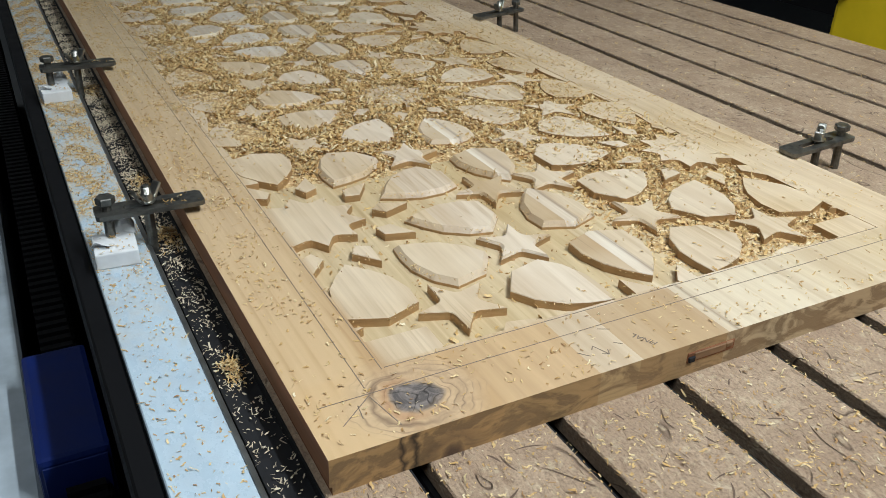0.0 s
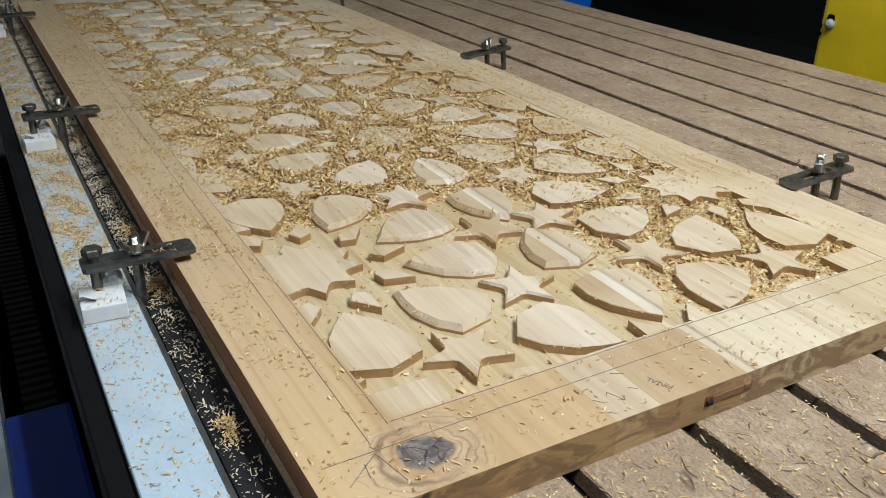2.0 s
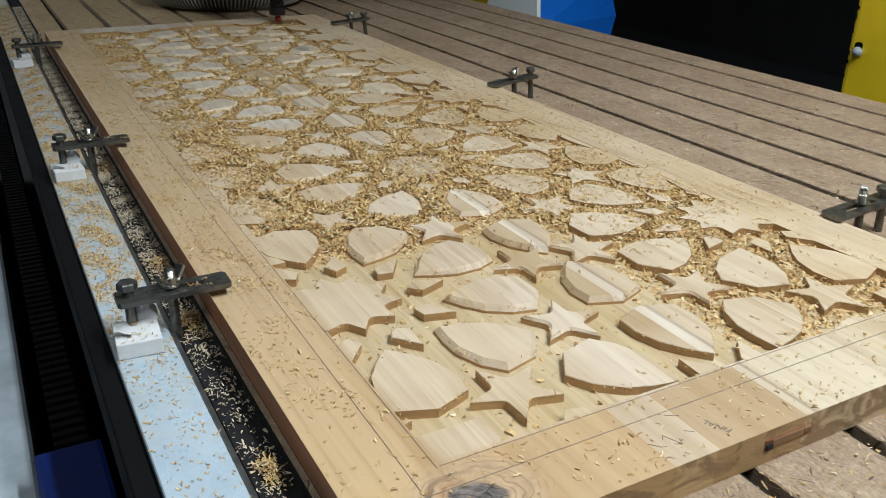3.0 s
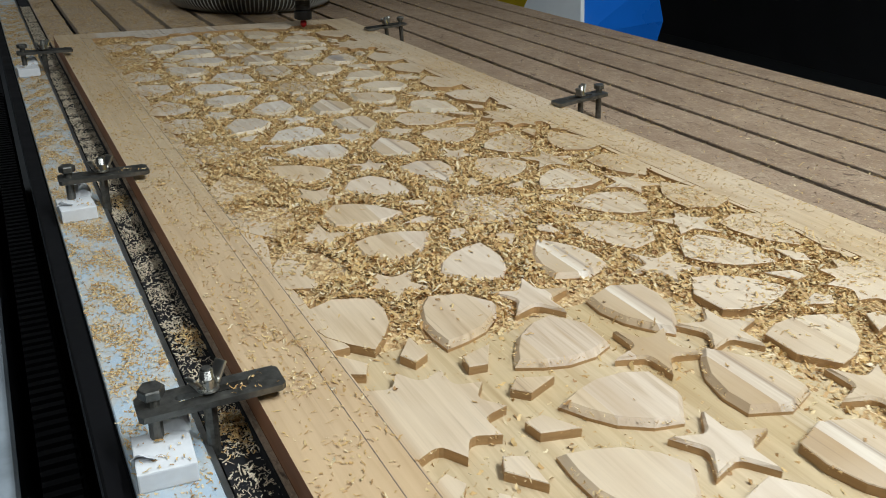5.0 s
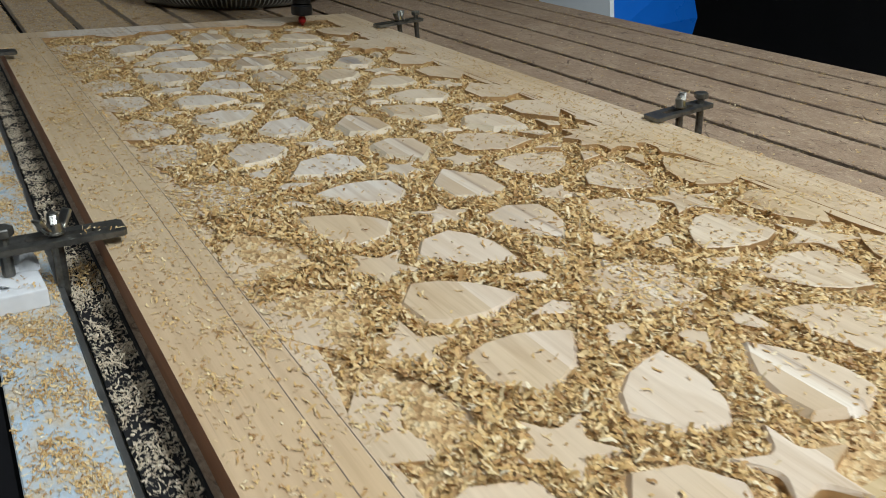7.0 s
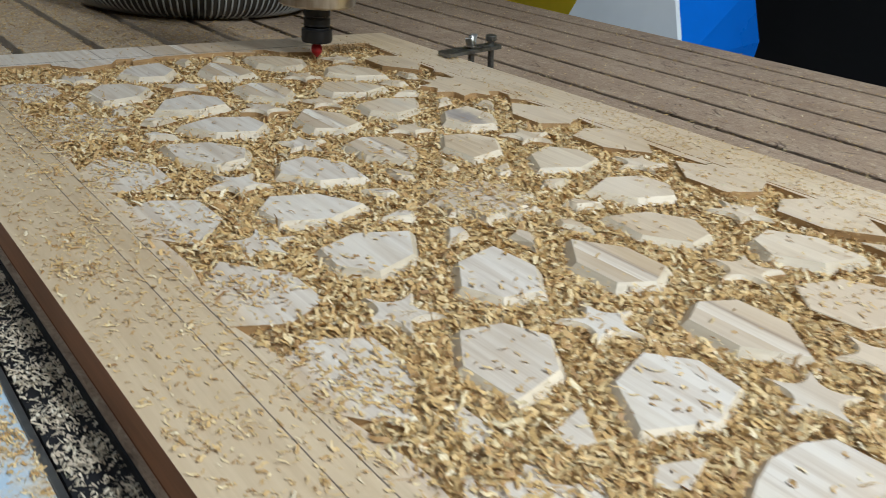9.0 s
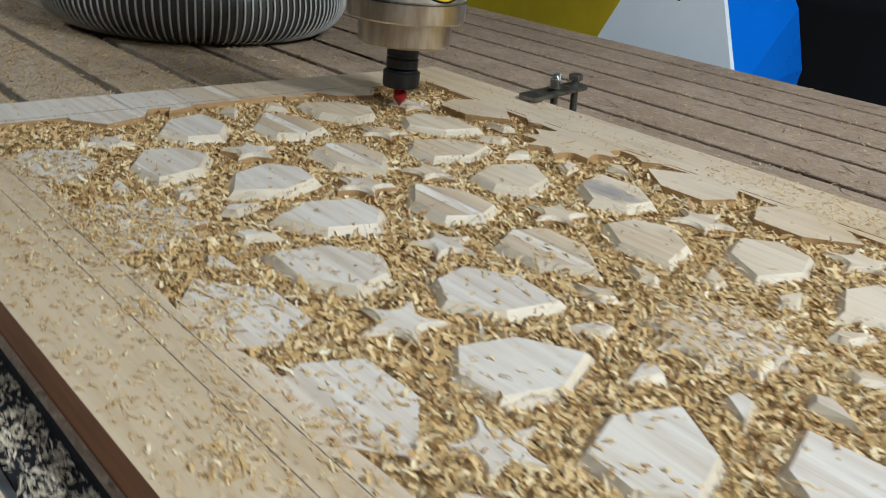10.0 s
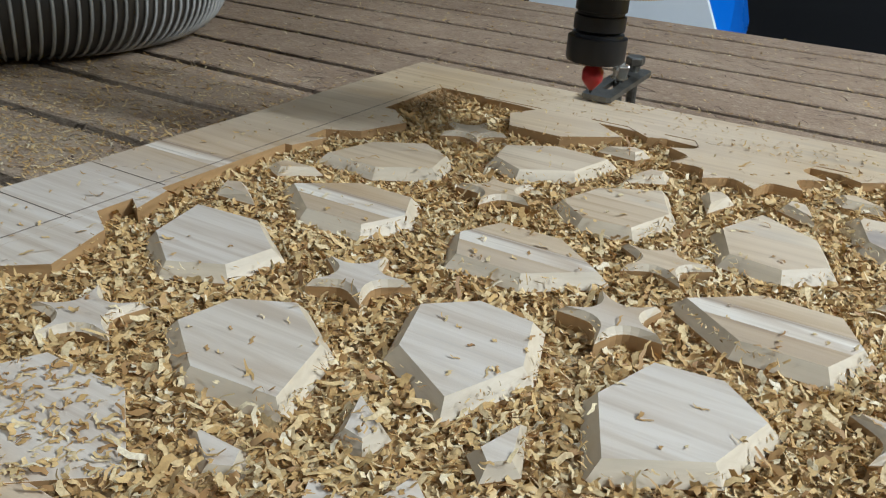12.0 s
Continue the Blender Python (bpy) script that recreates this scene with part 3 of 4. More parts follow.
def beside_bed():
    t = tagged(empty("drive_rack", pose(0, 0, 0)), "black toothed drive rack along the machine's side", "rack")
    part("rack_base", box(-0.165, -0.125, -0.6, 3.4, -0.24, -0.20, 0.002), BLACK, t)
    for k in range(150):
        y = -0.3 + k * 0.018
        part("tooth", box(-0.165, -0.13, y, y + 0.009, -0.1995, -0.188), BLACK, t)
    t = tagged(empty("rack_post", pose(-0.145, 1.4, FLOOR)), "black steel post under the drive rack", "post")
    part("column", box(-0.02, 0.02, -1.9, 1.9, 0, -0.2405 - FLOOR, 0.003), BLACK, t)
    t = tagged(empty("motor_cover", pose(-0.147, 0.357, -0.2)), "navy blue steel cover beside the bed", "cover")
    part("shell", box(-0.038, 0.028, -0.085, 0.10, -0.025, 0.045, 0.006, None, 2), DARK_BLUE, t)
    part("end_cap", box(-0.034, 0.024, -0.0875, -0.0855, -0.02, 0.038, 0.0008), DARK_BLUE, t)
    tagged(link_mesh("side_plate", box(-0.46, -0.186, -0.6, 3.6, FLOOR, -0.205, 0.004), PLATE), "pale grey painted machine side plate, dusty", "side plate")


# ---- carved door leaf ----
ROW0, ROW = 0.345, 0.3467                            # first row of rosettes, and the distance between rows
LEFT, MID, RIGHT = 0.110, 0.3675, 0.625               # columns of rosettes
ROSETTES = [(x, ROW0 + k * ROW) for k in range(5) for x in ((MID,) if k % 2 else (LEFT, RIGHT))] + [(MID, 0.003), (MID, 2.081)]
PETAL = [(0.101, 0.0), (0.119, -0.0165), (0.138, -0.0295), (0.165, -0.0368), (0.190, -0.0345), (0.203, 0.0), (0.190, 0.0345), (0.165, 0.0368), (0.138, 0.0295), (0.119, 0.0165)]
HEXAGON = [(0.101, 0.0), (0.142, -0.035), (0.189, -0.0345), (0.205, 0.0), (0.189, 0.0345), (0.142, 0.035)]   # the plainer petal of the further rows
KITE = [(0.072, 0.0), (0.084, -0.0118), (0.114, 0.0), (0.084, 0.0118)]


def turned(poly, centre, degrees):
    c, s = math.cos(radians(degrees)), math.sin(radians(degrees))
    return [(centre[0] + c * r - s * v, centre[1] + s * r + c * v) for r, v in poly]


def star_poly(centre, degrees, points, outer, inner, ease=0.5):
    """A star whose inner corners are rounded by the cutter."""
    raw = []
    for k in range(2 * points):
        r, a = (outer, inner)[k % 2], radians(degrees + 180 * k / points)
        raw.append(Vector((centre[0] + r * math.cos(a), centre[1] + r * math.sin(a))))
    out = []
    for k, p in enumerate(raw):
        if k % 2 == 0:
            out.append(tuple(p))
            continue
        a, c = p.lerp(raw[k - 1], ease), p.lerp(raw[(k + 1) % len(raw)], ease)
        for s in (0.0, 0.25, 0.5, 0.75, 1.0):
            out.append(tuple(a.lerp(p, s).lerp(p.lerp(c, s), s)))
    return out


def cells():
    """All raised pieces of the carving as (kind, polygon)."""
    out, seen = [], []
    for c in ROSETTES:
        out.append(("core_star", star_poly(c, 18, 10, 0.060, 0.041, 0.35)))
        for k in range(10):
            mid = c[1] + 0.155 * math.sin(radians(18 + 36 * k))
            out.append(("petal", turned(HEXAGON if mid > 1.0 else PETAL, c, 18 + 36 * k)))
            out.append(("kite", turned(KITE, c, 36 * k)))
            a = radians(36 * k)
            s = (c[0] + 0.2175 * math.cos(a), c[1] + 0.2175 * math.sin(a))
            if all(math.dist(s, q) > 0.045 for q in seen):
                seen.append(s)
                f = 0.70 if s[1] > 1.55 else 0.78 if s[1] > 0.85 else 1.0
                out.append(("small_star", star_poly(s, 36 * k + 180, 5, 0.0415 * f, 0.0168 * f, 0.40 if s[1] > 0.9 else 0.22)))
    middle = [(MID, ROW0 + k * ROW) for k in (0, 2, 4)] + [(x, ROW0 + k * ROW) for k in (1, 3) for x in (LEFT, RIGHT)]
    for x, y in middle:
        for a in (90, 270):
            out.append(("petal", turned([(r - 0.086, v) for r, v in (HEXAGON if y > 1.0 else PETAL)], (x, y), a)))
    return out


def carved_door():
    t = tagged(empty("door_leaf", pose(0, 0, 0)), "pale solid timber door leaf half carved with stars, strewn with shavings", "door leaf")
    e = 0.0012
    # lowest part of the long edge, a darker brown than the part above
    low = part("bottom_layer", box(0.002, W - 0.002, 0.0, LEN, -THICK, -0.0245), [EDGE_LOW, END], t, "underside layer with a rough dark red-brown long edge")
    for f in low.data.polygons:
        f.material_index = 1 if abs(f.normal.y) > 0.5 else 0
    for x0, x1, y1 in ((BX0, 0.115, 0.80), (0.1151, 0.43, 0.45), (0.4301, BX1, 0.31)):
        part("first_cut", box(x0, x1, BY0, y1, -DEEP + 0.0002, -SHALLOW), FRESH, t, "fresh yellowish floor of the first shallow cut")
    bm = box(0, W, 0, LEN, -0.0245, -DEEP, 0)
    slab = part("slab", bm, [FRESH, EDGE, END], t, "timber slab with a dark red-brown long edge")
    frames = [part("stile", box(0, BX0, 0, LEN, -DEEP, 0), [TIMBER, EDGE, END, CUT], t),
              part("stile", box(BX1, W, 0, LEN, -DEEP, 0), [TIMBER, EDGE, END, CUT], t),
              part("rail", box(BX0, BX1, 0, BY0, -DEEP, 0), [TIMBER, EDGE, END, CUT], t),
              part("rail", box(BX0, BX1, BY1, LEN, -DEEP, 0), [TIMBER, EDGE, END, CUT], t)]
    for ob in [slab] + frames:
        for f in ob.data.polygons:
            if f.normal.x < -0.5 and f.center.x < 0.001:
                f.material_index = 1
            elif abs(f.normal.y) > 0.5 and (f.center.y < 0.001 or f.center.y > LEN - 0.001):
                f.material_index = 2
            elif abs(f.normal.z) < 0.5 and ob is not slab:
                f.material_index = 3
    for kind, poly in cells():
        cut = clip(poly, BX0, BX1, BY0, BY1)
        if len(cut) < 3:
            continue
        cx, cy = sum(p[0] for p in cut) / len(cut), sum(p[1] for p in cut) / len(cut)
        inside = len(cut) == len(poly) and all(math.dist(a, b) < 1e-6 for a, b in zip(cut, poly))
        bevelled = inside and (kind != "kite" or cy > 1.1) and (cy > 1.15 or (0.16 < cx < 0.45 and cy > 0.19))
        if kind == "core_star" and not BY0 < poly[0][1] < BY1:
            continue
        body = prism(cut, -DEEP - 0.0005, 0.0, ((0.0028 if cy > 1.1 else 0.0022) if kind == "small_star" else 0.0045 if kind == "kite" else 0.0065 if cy > 1.1 else 0.0045) if bevelled else 0.0, 0.0007 if inside else 0.0001)
        if not inside:  # no faces against the frame
            body.normal_update()
            hidden = [f for f in body.faces if abs(f.normal.z) < 0.5 and any(all(abs(v.co[i] - edge) < 0.0006 for v in f.verts) for i, edge in ((0, BX0), (0, BX1), (1, BY0), (1, BY1)))]
            bmesh.ops.delete(body, geom=hidden, context="FACES_ONLY")
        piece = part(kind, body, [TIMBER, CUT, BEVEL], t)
        # sloped faces of the further pieces get the pale tone with painted light
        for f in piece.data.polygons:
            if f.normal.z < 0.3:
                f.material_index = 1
            elif f.normal.z < 0.95 and cy > 0.75:
                f.material_index = 2
    # uncut corner blocks at the near end of the field
    for x0, x1 in ((BX0, 0.133), (0.602, BX1)):
        piece = part("corner_block", prism([(x0, BY0), (x1, BY0), (x1, BY0 + 0.034), (x0, BY0 + 0.034)], -DEEP - 0.0005, -0.0003, 0.0, 0.0003), [TIMBER, CUT], t)
        for f in piece.data.polygons:
            f.material_index = 1 if abs(f.normal.z) < 0.3 else 0
    # margins beside the field that the cutter has hardly touched
    def margin(x_in, x_out, y0, y1, phase):
        n = int((y1 - y0) / 0.012)
        edge = [(x_in + (x_out - x_in) * (0.55 + 0.30 * math.sin(18.0 * y + phase) + 0.15 * math.sin(47 * y)), y) for y in (y0 + (y1 - y0) * k / n for k in range(n + 1))]
        poly = [(x_in, y0)] + edge + [(x_in, y1)]
        if x_out < x_in:
            poly = poly[::-1]
        piece = part("margin", prism(poly[::-1] if x_out > x_in and poly[1][0] < x_in else poly, -DEEP - 0.0005, -0.0006, 0.0, 0.0002), [TIMBER, CUT], t, "barely cut margin beside the frame")
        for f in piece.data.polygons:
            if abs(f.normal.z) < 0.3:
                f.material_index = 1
    margin(BX0, BX0 + 0.020, 0.46, 1.93, 0.4)
    margin(BX1, BX1 - 0.014, 0.40, 1.98, 1.2)
    # tenon in the near end; dark blocks stand in for the shaded hollows
    part("mortise", box(0.318, 0.372, -0.0008, 0.004, -0.0195, -0.0085, 0.001), EDGE_LOW, t, "dark block for the shaded hollow of the mortise")
    part("tenon", box(0.325, 0.362, -0.0016, 0.003, -0.0180, -0.0095, 0.0012), DOWEL, t, "broken brown tenon in the end")
    part("notch", box(0.3190, 0.3262, -0.0026, 0.002, -0.0182, -0.0128, 0.0008), GAP_DARK, t, "near-black block for the shade in a notch")
    part("tenon_peg", box(0.360, 0.369, -0.0022, 0.003, -0.0150, -0.0092, 0.0012), DOWEL, t)
    def stroke(ax, ay, bx, by, wide=0.0007, deep=0.00025):
        d = math.dist((ax, ay), (bx, by))
        bm = box(0, d, -wide / 2, wide / 2, 0.0001, deep)
        bmesh.ops.transform(bm, matrix=pose(ax, ay, 0, 0, 0, math.degrees(math.atan2(by - ay, bx - ax))), verts=bm.verts)
        part("pencil_line", bm, PENCIL, t, "pencil marking line")
    for line in ((0.0525, 0.056, 0.0555, 0.60), (0.0555, 0.60, 0.056, 2.06), (0.0740, 0.078, 0.0752, 0.60), (0.0752, 0.60, 0.0755, 2.03), (0.012, 0.054, 0.66, 0.0595), (0.0765, 0.0795, 0.66, 0.0825),
                 (0.05, 2.036, 0.66, 2.036), (0.242, 2.03, 0.242, 2.098), (0.312, 2.03, 0.312, 2.098), (0.053, 0.053, 0.022, 0.028), (0.040, 0.045, 0.038, 0.030), (0.052, 0.050, 0.060, 0.012),
                 (0.243, 0.033, 0.249, 0.018), (0.249, 0.018, 0.244, 0.021), (0.249, 0.018, 0.2515, 0.024), (0.243, 0.033, 0.2395, 0.029),
                 (0.226, 0.030, 0.233, 0.022), (0.262, 0.030, 0.268, 0.025), (0.262, 0.052, 0.272, 0.047)):
        stroke(*line)
    words = bpy.data.curves.new("pencil_writing", "FONT")
    words.body, words.size, words.extrude, words.shear = "FINAL", 0.0085, 0.0001, 0.2
    words.materials.append(PENCIL)
    ob = new("pencil_writing", words)
    ob.parent, ob.matrix_basis = t, pose(0.2965, 0.0135, 0.0002, 0, 0, 118)
    tagged(ob, "word written in pencil")


# ---- clamps ----
def hexagon(r, z0, z1):
    return lathe([(r * 0.93, z0), (r, z0 + 0.001), (r, z1 - 0.0012), (r * 0.9, z1)], 6)


def clamp(foot):
    """A slotted steel strap clamp lying along +x: bolt foot at x=0.012, stud near the middle."""
    t = tagged(empty("strap_clamp"), "dark slotted steel clamp with a hex bolt and a wing nut", "clamp", "clamps round the door")
    r = 0.0150
    b = bmesh.new()
    outer = [(0.003, -r), (0.1045, -r), (0.108, -r * 0.75), (0.108, r * 0.75), (0.1045, r), (0.003, r), (0, r * 0.8), (0, -r * 0.8)]
    hole = [(0.03, -0.0045), (0.082, -0.0045), (0.0845, 0), (0.082, 0.0045), (0.03, 0.0045), (0.0275, 0)]
    levels = {}
    for nm, pts in (("o", outer), ("h", hole)):
        for z in (0.0, 0.0052):
            levels[nm, z] = [b.verts.new((x, y, z)) for x, y in pts]
    for nm in "oh":
        lo, hi = levels[nm, 0.0], levels[nm, 0.0052]
        for i in range(len(lo)):
            j = (i + 1) % len(lo)
            f = (lo[i], lo[j], hi[j], hi[i])
            b.faces.new(f if nm == "o" else f[::-1])
    for z in (0.0, 0.0052):
        es = []
        for nm in "oh":
            ring = levels[nm, z]
            es += [b.edges.get((ring[i], ring[(i + 1) % len(ring)])) for i in range(len(ring))]
        bmesh.ops.triangle_fill(b, use_beauty=True, use_dissolve=False, edges=es)
    bmesh.ops.recalc_face_normals(b, faces=b.faces)
    part("strap", b, STEEL_DARK, t, "dark oily slotted steel strap")
    bolt = part("bolt", lathe([(0.0048, -foot), (0.0052, -foot + 0.001), (0.0052, 0.012)], 12, pose(0.012, 0, 0)), STEEL_DARK, t, "dark threaded bolt")
    bm = hexagon(0.0098, 0.0125, 0.0205)
    bmesh.ops.transform(bm, matrix=pose(0.012, 0, 0), verts=bm.verts)
    part("bolt_head", bm, STEEL_DARK, bolt)
    stud = part("stud", lathe([(0.0050, -0.060), (0.0052, 0.004), (0.0046, 0.005), (0.0046, 0.024), (0.0036, 0.026)], 12, pose(0.052, 0, 0)), STEEL_DARK, t, "dark threaded stud")
    for k in range(7):
        bm = lathe([(0.0046, 0), (0.0051, 0.0006), (0.0046, 0.0012)], 12, pose(0.052, 0, 0.0155 + k * 0.0013))
        part("thread", bm, STEEL, stud)
    nut = part("wing_nut", lathe([(0.0085, 0.008), (0.0085, 0.0095), (0.0068, 0.010), (0.0055, 0.017)], 16, pose(0.052, 0, 0)), STEEL, t, "zinc wing nut")
    for s in (-1, 1):
        bm = box(-0.0017, 0.0017, -0.0052, 0.0052, 0, 0.0175, 0.0016, None, 2)
        bmesh.ops.transform(bm, matrix=pose(0.052, 0, 0.010) @ pose(0, 0, 0, 0, 0, 35) @ pose(s * 0.0068, 0, 0, 0, s * 34, 0), verts=bm.verts)
        part("wing", bm, STEEL, nut)
    return t


def clamps():
    first = clamp(0.0232)
    first.matrix_basis = pose(-0.0870, 0.4245, 0.0085, 0, 0, -0.5)
    for x, y, rz in ((-0.089, 0.974, 1), (-0.090, 1.845, 2)):
        copy_thing(first, pose(x, y, 0.0085, 0, 0, rz))
    first = clamp(0.0430)
    first.matrix_basis = pose(0.837, 0.270, 0.0112, 0, 5, 178)
    for x, y, rz in ((0.830, 1.066, 181), (0.822, 1.886, 177)):
        copy_thing(first, pose(x, y, 0.0112, 0, 5, rz))
    for y, rz in ((0.418, -4), (0.969, 3), (1.842, 2)):
        b = tagged(empty("packing_block", pose(-0.0735, y - 0.012, TABLE, 0, 0, rz)), "white paper-wrapped packing block under a clamp bolt", "block", "packing blocks")
        body = part("block", box(-0.0215, 0.0200, -0.022, 0.026, 0.0002, 0.0168, 0.0015, None, 2), WHITE_BLOCK, b)
        # torn wrapping paper: a lifted back edge and a loose front edge, both curled
        for x0, x1, y0, rise, lean in ((0.002, 0.021, 0.020, 0.017, 0.010), (-0.024, -0.006, -0.004, 0.007, -0.007)):
            bm = bmesh.new()
            rows = []
            for i in range(7):
                u = i / 6
                x = x0 + (x1 - x0) * u
                top = rise * (0.35 + 0.65 * math.sin(math.pi * min(1, u * 0.8 + 0.15))) * (1 + 0.18 * math.sin(7 * u + rise * 900))
                rows.append([[bm.verts.new((x + d, y0 + lean * q ** 2 + 0.002 * math.sin(5 * u) + d, 0.0170 + top * q)) for q in (0.0, 0.5, 1.0)] for d in (0.0, 0.0007)])
            for p, q in zip(rows, rows[1:]):
                for k in (0, 1):
                    for e in (0, 1):
                        f = (p[e][k], q[e][k], q[e][k + 1], p[e][k + 1])
                        bm.faces.new(f if e else f[::-1])
                bm.faces.new((p[0][2], q[0][2], q[1][2], p[1][2]))
            part("paper_flap", bm, WHITE_BLOCK, body, "torn white paper edge")


# ---- gantry, spindle, hose ----
def gantry():
    """Parts lie round the cutter: y is along the bed from the cutter's line."""
    t = tagged(empty("gantry"), "white and blue painted gantry leg of the router", "gantry")
    def lean(b):
        """The leg leans outwards and turns a little towards the bed's near end."""
        for v in b.verts:
            v.co.x += 0.26 * v.co.z + 0.12 * (v.co.y - 0.25)
    b = bmesh.new()
    side = [(0.10, -0.30), (0.10, -0.10), (0.215, 0.10), (0.30, 1.12), (0.40, 1.12), (0.475, 0.07), (0.53, -0.07), (0.56, -0.30)]
    v = [b.verts.new((1.60, y, z)) for y, z in side]
    w = [b.verts.new((1.615, y, z)) for y, z in side]
    b.faces.new(v), b.faces.new(w[::-1])
    for i in range(len(v)):
        j = (i + 1) % len(v)
        b.faces.new((v[i], w[i], w[j], v[j]))
    bmesh.ops.recalc_face_normals(b, faces=b.faces)
    lean(b)
    part("side_panel", b, WHITE_PAINT, t, "white painted steel side panel")
    b = bmesh.new()
    a = [(1.6155, 0.10, -0.30), (1.6155, 0.10, -0.10), (1.6155, 0.215, 0.10), (1.6155, 0.30, 1.12), (1.75, 0.36, 1.12), (1.785, 0.25, 0.22), (1.90, 0.17, 0.06), (1.965, 0.135, -0.08), (1.965, 0.13, -0.30)]
    fr = [b.verts.new(p) for p in a]
    bk = [b.verts.new((x, 0.5, z)) for x, y, z in a]
    for i in range(len(a)):
        j = (i + 1) % len(a)
        b.faces.new((fr[i], fr[j], bk[j], bk[i]))
    for q in ((0, 1, 7, 8), (1, 2, 6, 7), (2, 5, 6), (2, 3, 4, 5)):
        b.faces.new([fr[i] for i in q])
    b.faces.new(bk[::-1])
    bmesh.ops.recalc_face_normals(b, faces=b.faces)
    lean(b)
    part("front_cover", b, BLUE_PAINT, t, "glossy blue front cover")
    scuff = box(-0.002, 0.0, -0.012, 0.004, -0.006, 0.004, 0.0008)
    box(-0.002, 0.0, -0.002, 0.003, 0.003, 0.022, 0.0008, scuff)
    bmesh.ops.transform(scuff, matrix=pose(1.6255, 0.319, 0.060), verts=scuff.verts)
    part("scuff", scuff, BLACK, t, "dark chipped spot in the paint")
    part("beam", box(-0.25, 2.15, 0.16, 0.34, 1.02, 1.24, 0.01), WHITE_PAINT, t, "white cross beam")
    part("carriage_foot", box(1.56, 1.9, 0.12, 0.5, -0.42, -0.3005, 0.005), BLACK, t)
    return t


def spindle():
    """Its origin is the cutter's tip."""
    t = tagged(empty("spindle"), "polished steel router spindle with a black collet and a red cutter", "spindle")
    smooth(part("body", lathe([(0.066, 0.130), (0.070, 0.133), (0.070, 0.42)], 48), STEEL_SPINDLE, t, "polished cylindrical steel body"))
    smooth(part("lower_ring", lathe([(0.069, 0.107), (0.0705, 0.109), (0.0705, 0.1295)], 48), BRASSY, t, "brassy steel ring"))
    smooth(part("nose", lathe([(0.052, 0.077), (0.056, 0.080), (0.056, 0.1065)], 48), BRASSY, t, "steel nose ring"))
    smooth(part("collet_holder", lathe([(0.0165, 0.046), (0.0195, 0.048), (0.0195, 0.0585), (0.0178, 0.0590), (0.0178, 0.0615), (0.0195, 0.0620), (0.0195, 0.0765)], 32), BLACK_OXIDE, t, "black tool holder"))
    smooth(part("collet_nut", lathe([(0.017, 0.023), (0.0217, 0.0242), (0.0226, 0.0265), (0.0226, 0.0425), (0.0198, 0.0436), (0.0195, 0.0455)], 32), BLACK_OXIDE, t, "black collet nut"))
    part("shank", lathe([(0.005, 0.018), (0.005, 0.024)], 16), STEEL, t)
    cut = smooth(part("cutter", lathe([(0.0006, 0.0), (0.0075, 0.008), (0.0082, 0.010), (0.0082, 0.0165), (0.0055, 0.0205)], 20), RED_BIT, t, "red pointed router cutter"))
    part("cutter_tip", lathe([(0.0005, -0.0015), (0.0022, 0.0022)], 10), BLACK_OXIDE, cut)
    # round-arrow sticker on the body: a curved yellow band with a black border
    def band(a0, a1, z0, z1, r, bow=0.0, n=16):
        b = bmesh.new()
        rows = []
        for i in range(n + 1):
            s = i / n
            a = radians(a0 + (a1 - a0) * s)
            dz = bow * (2 * s - 1) ** 2
            rows.append([b.verts.new((r * math.cos(a), r * math.sin(a), z + dz)) for z in (z0, z1)])
        for p, q in zip(rows, rows[1:]):
            b.faces.new((p[0], q[0], q[1], p[1]))
        return b
    sticker = part("sticker", band(-124, -62, 0.133, 0.161, 0.0703, 0.016), BLACK, t, "round yellow and black arrow sticker")
    part("yellow_field", band(-121, -65, 0.1355, 0.1585, 0.0706, 0.015), YELLOW, sticker)
    part("arrow_shaft", band(-108, -70, 0.1415, 0.1475, 0.0709, 0.010), BLACK, sticker)
    b = bmesh.new()
    vs = [b.verts.new((0.0709 * math.cos(radians(a)), 0.0709 * math.sin(radians(a)), z)) for a, z in ((-117, 0.153), (-106, 0.140), (-106, 0.163))]
    b.faces.new(vs)
    part("arrow_head", b, BLACK, sticker)
    return t


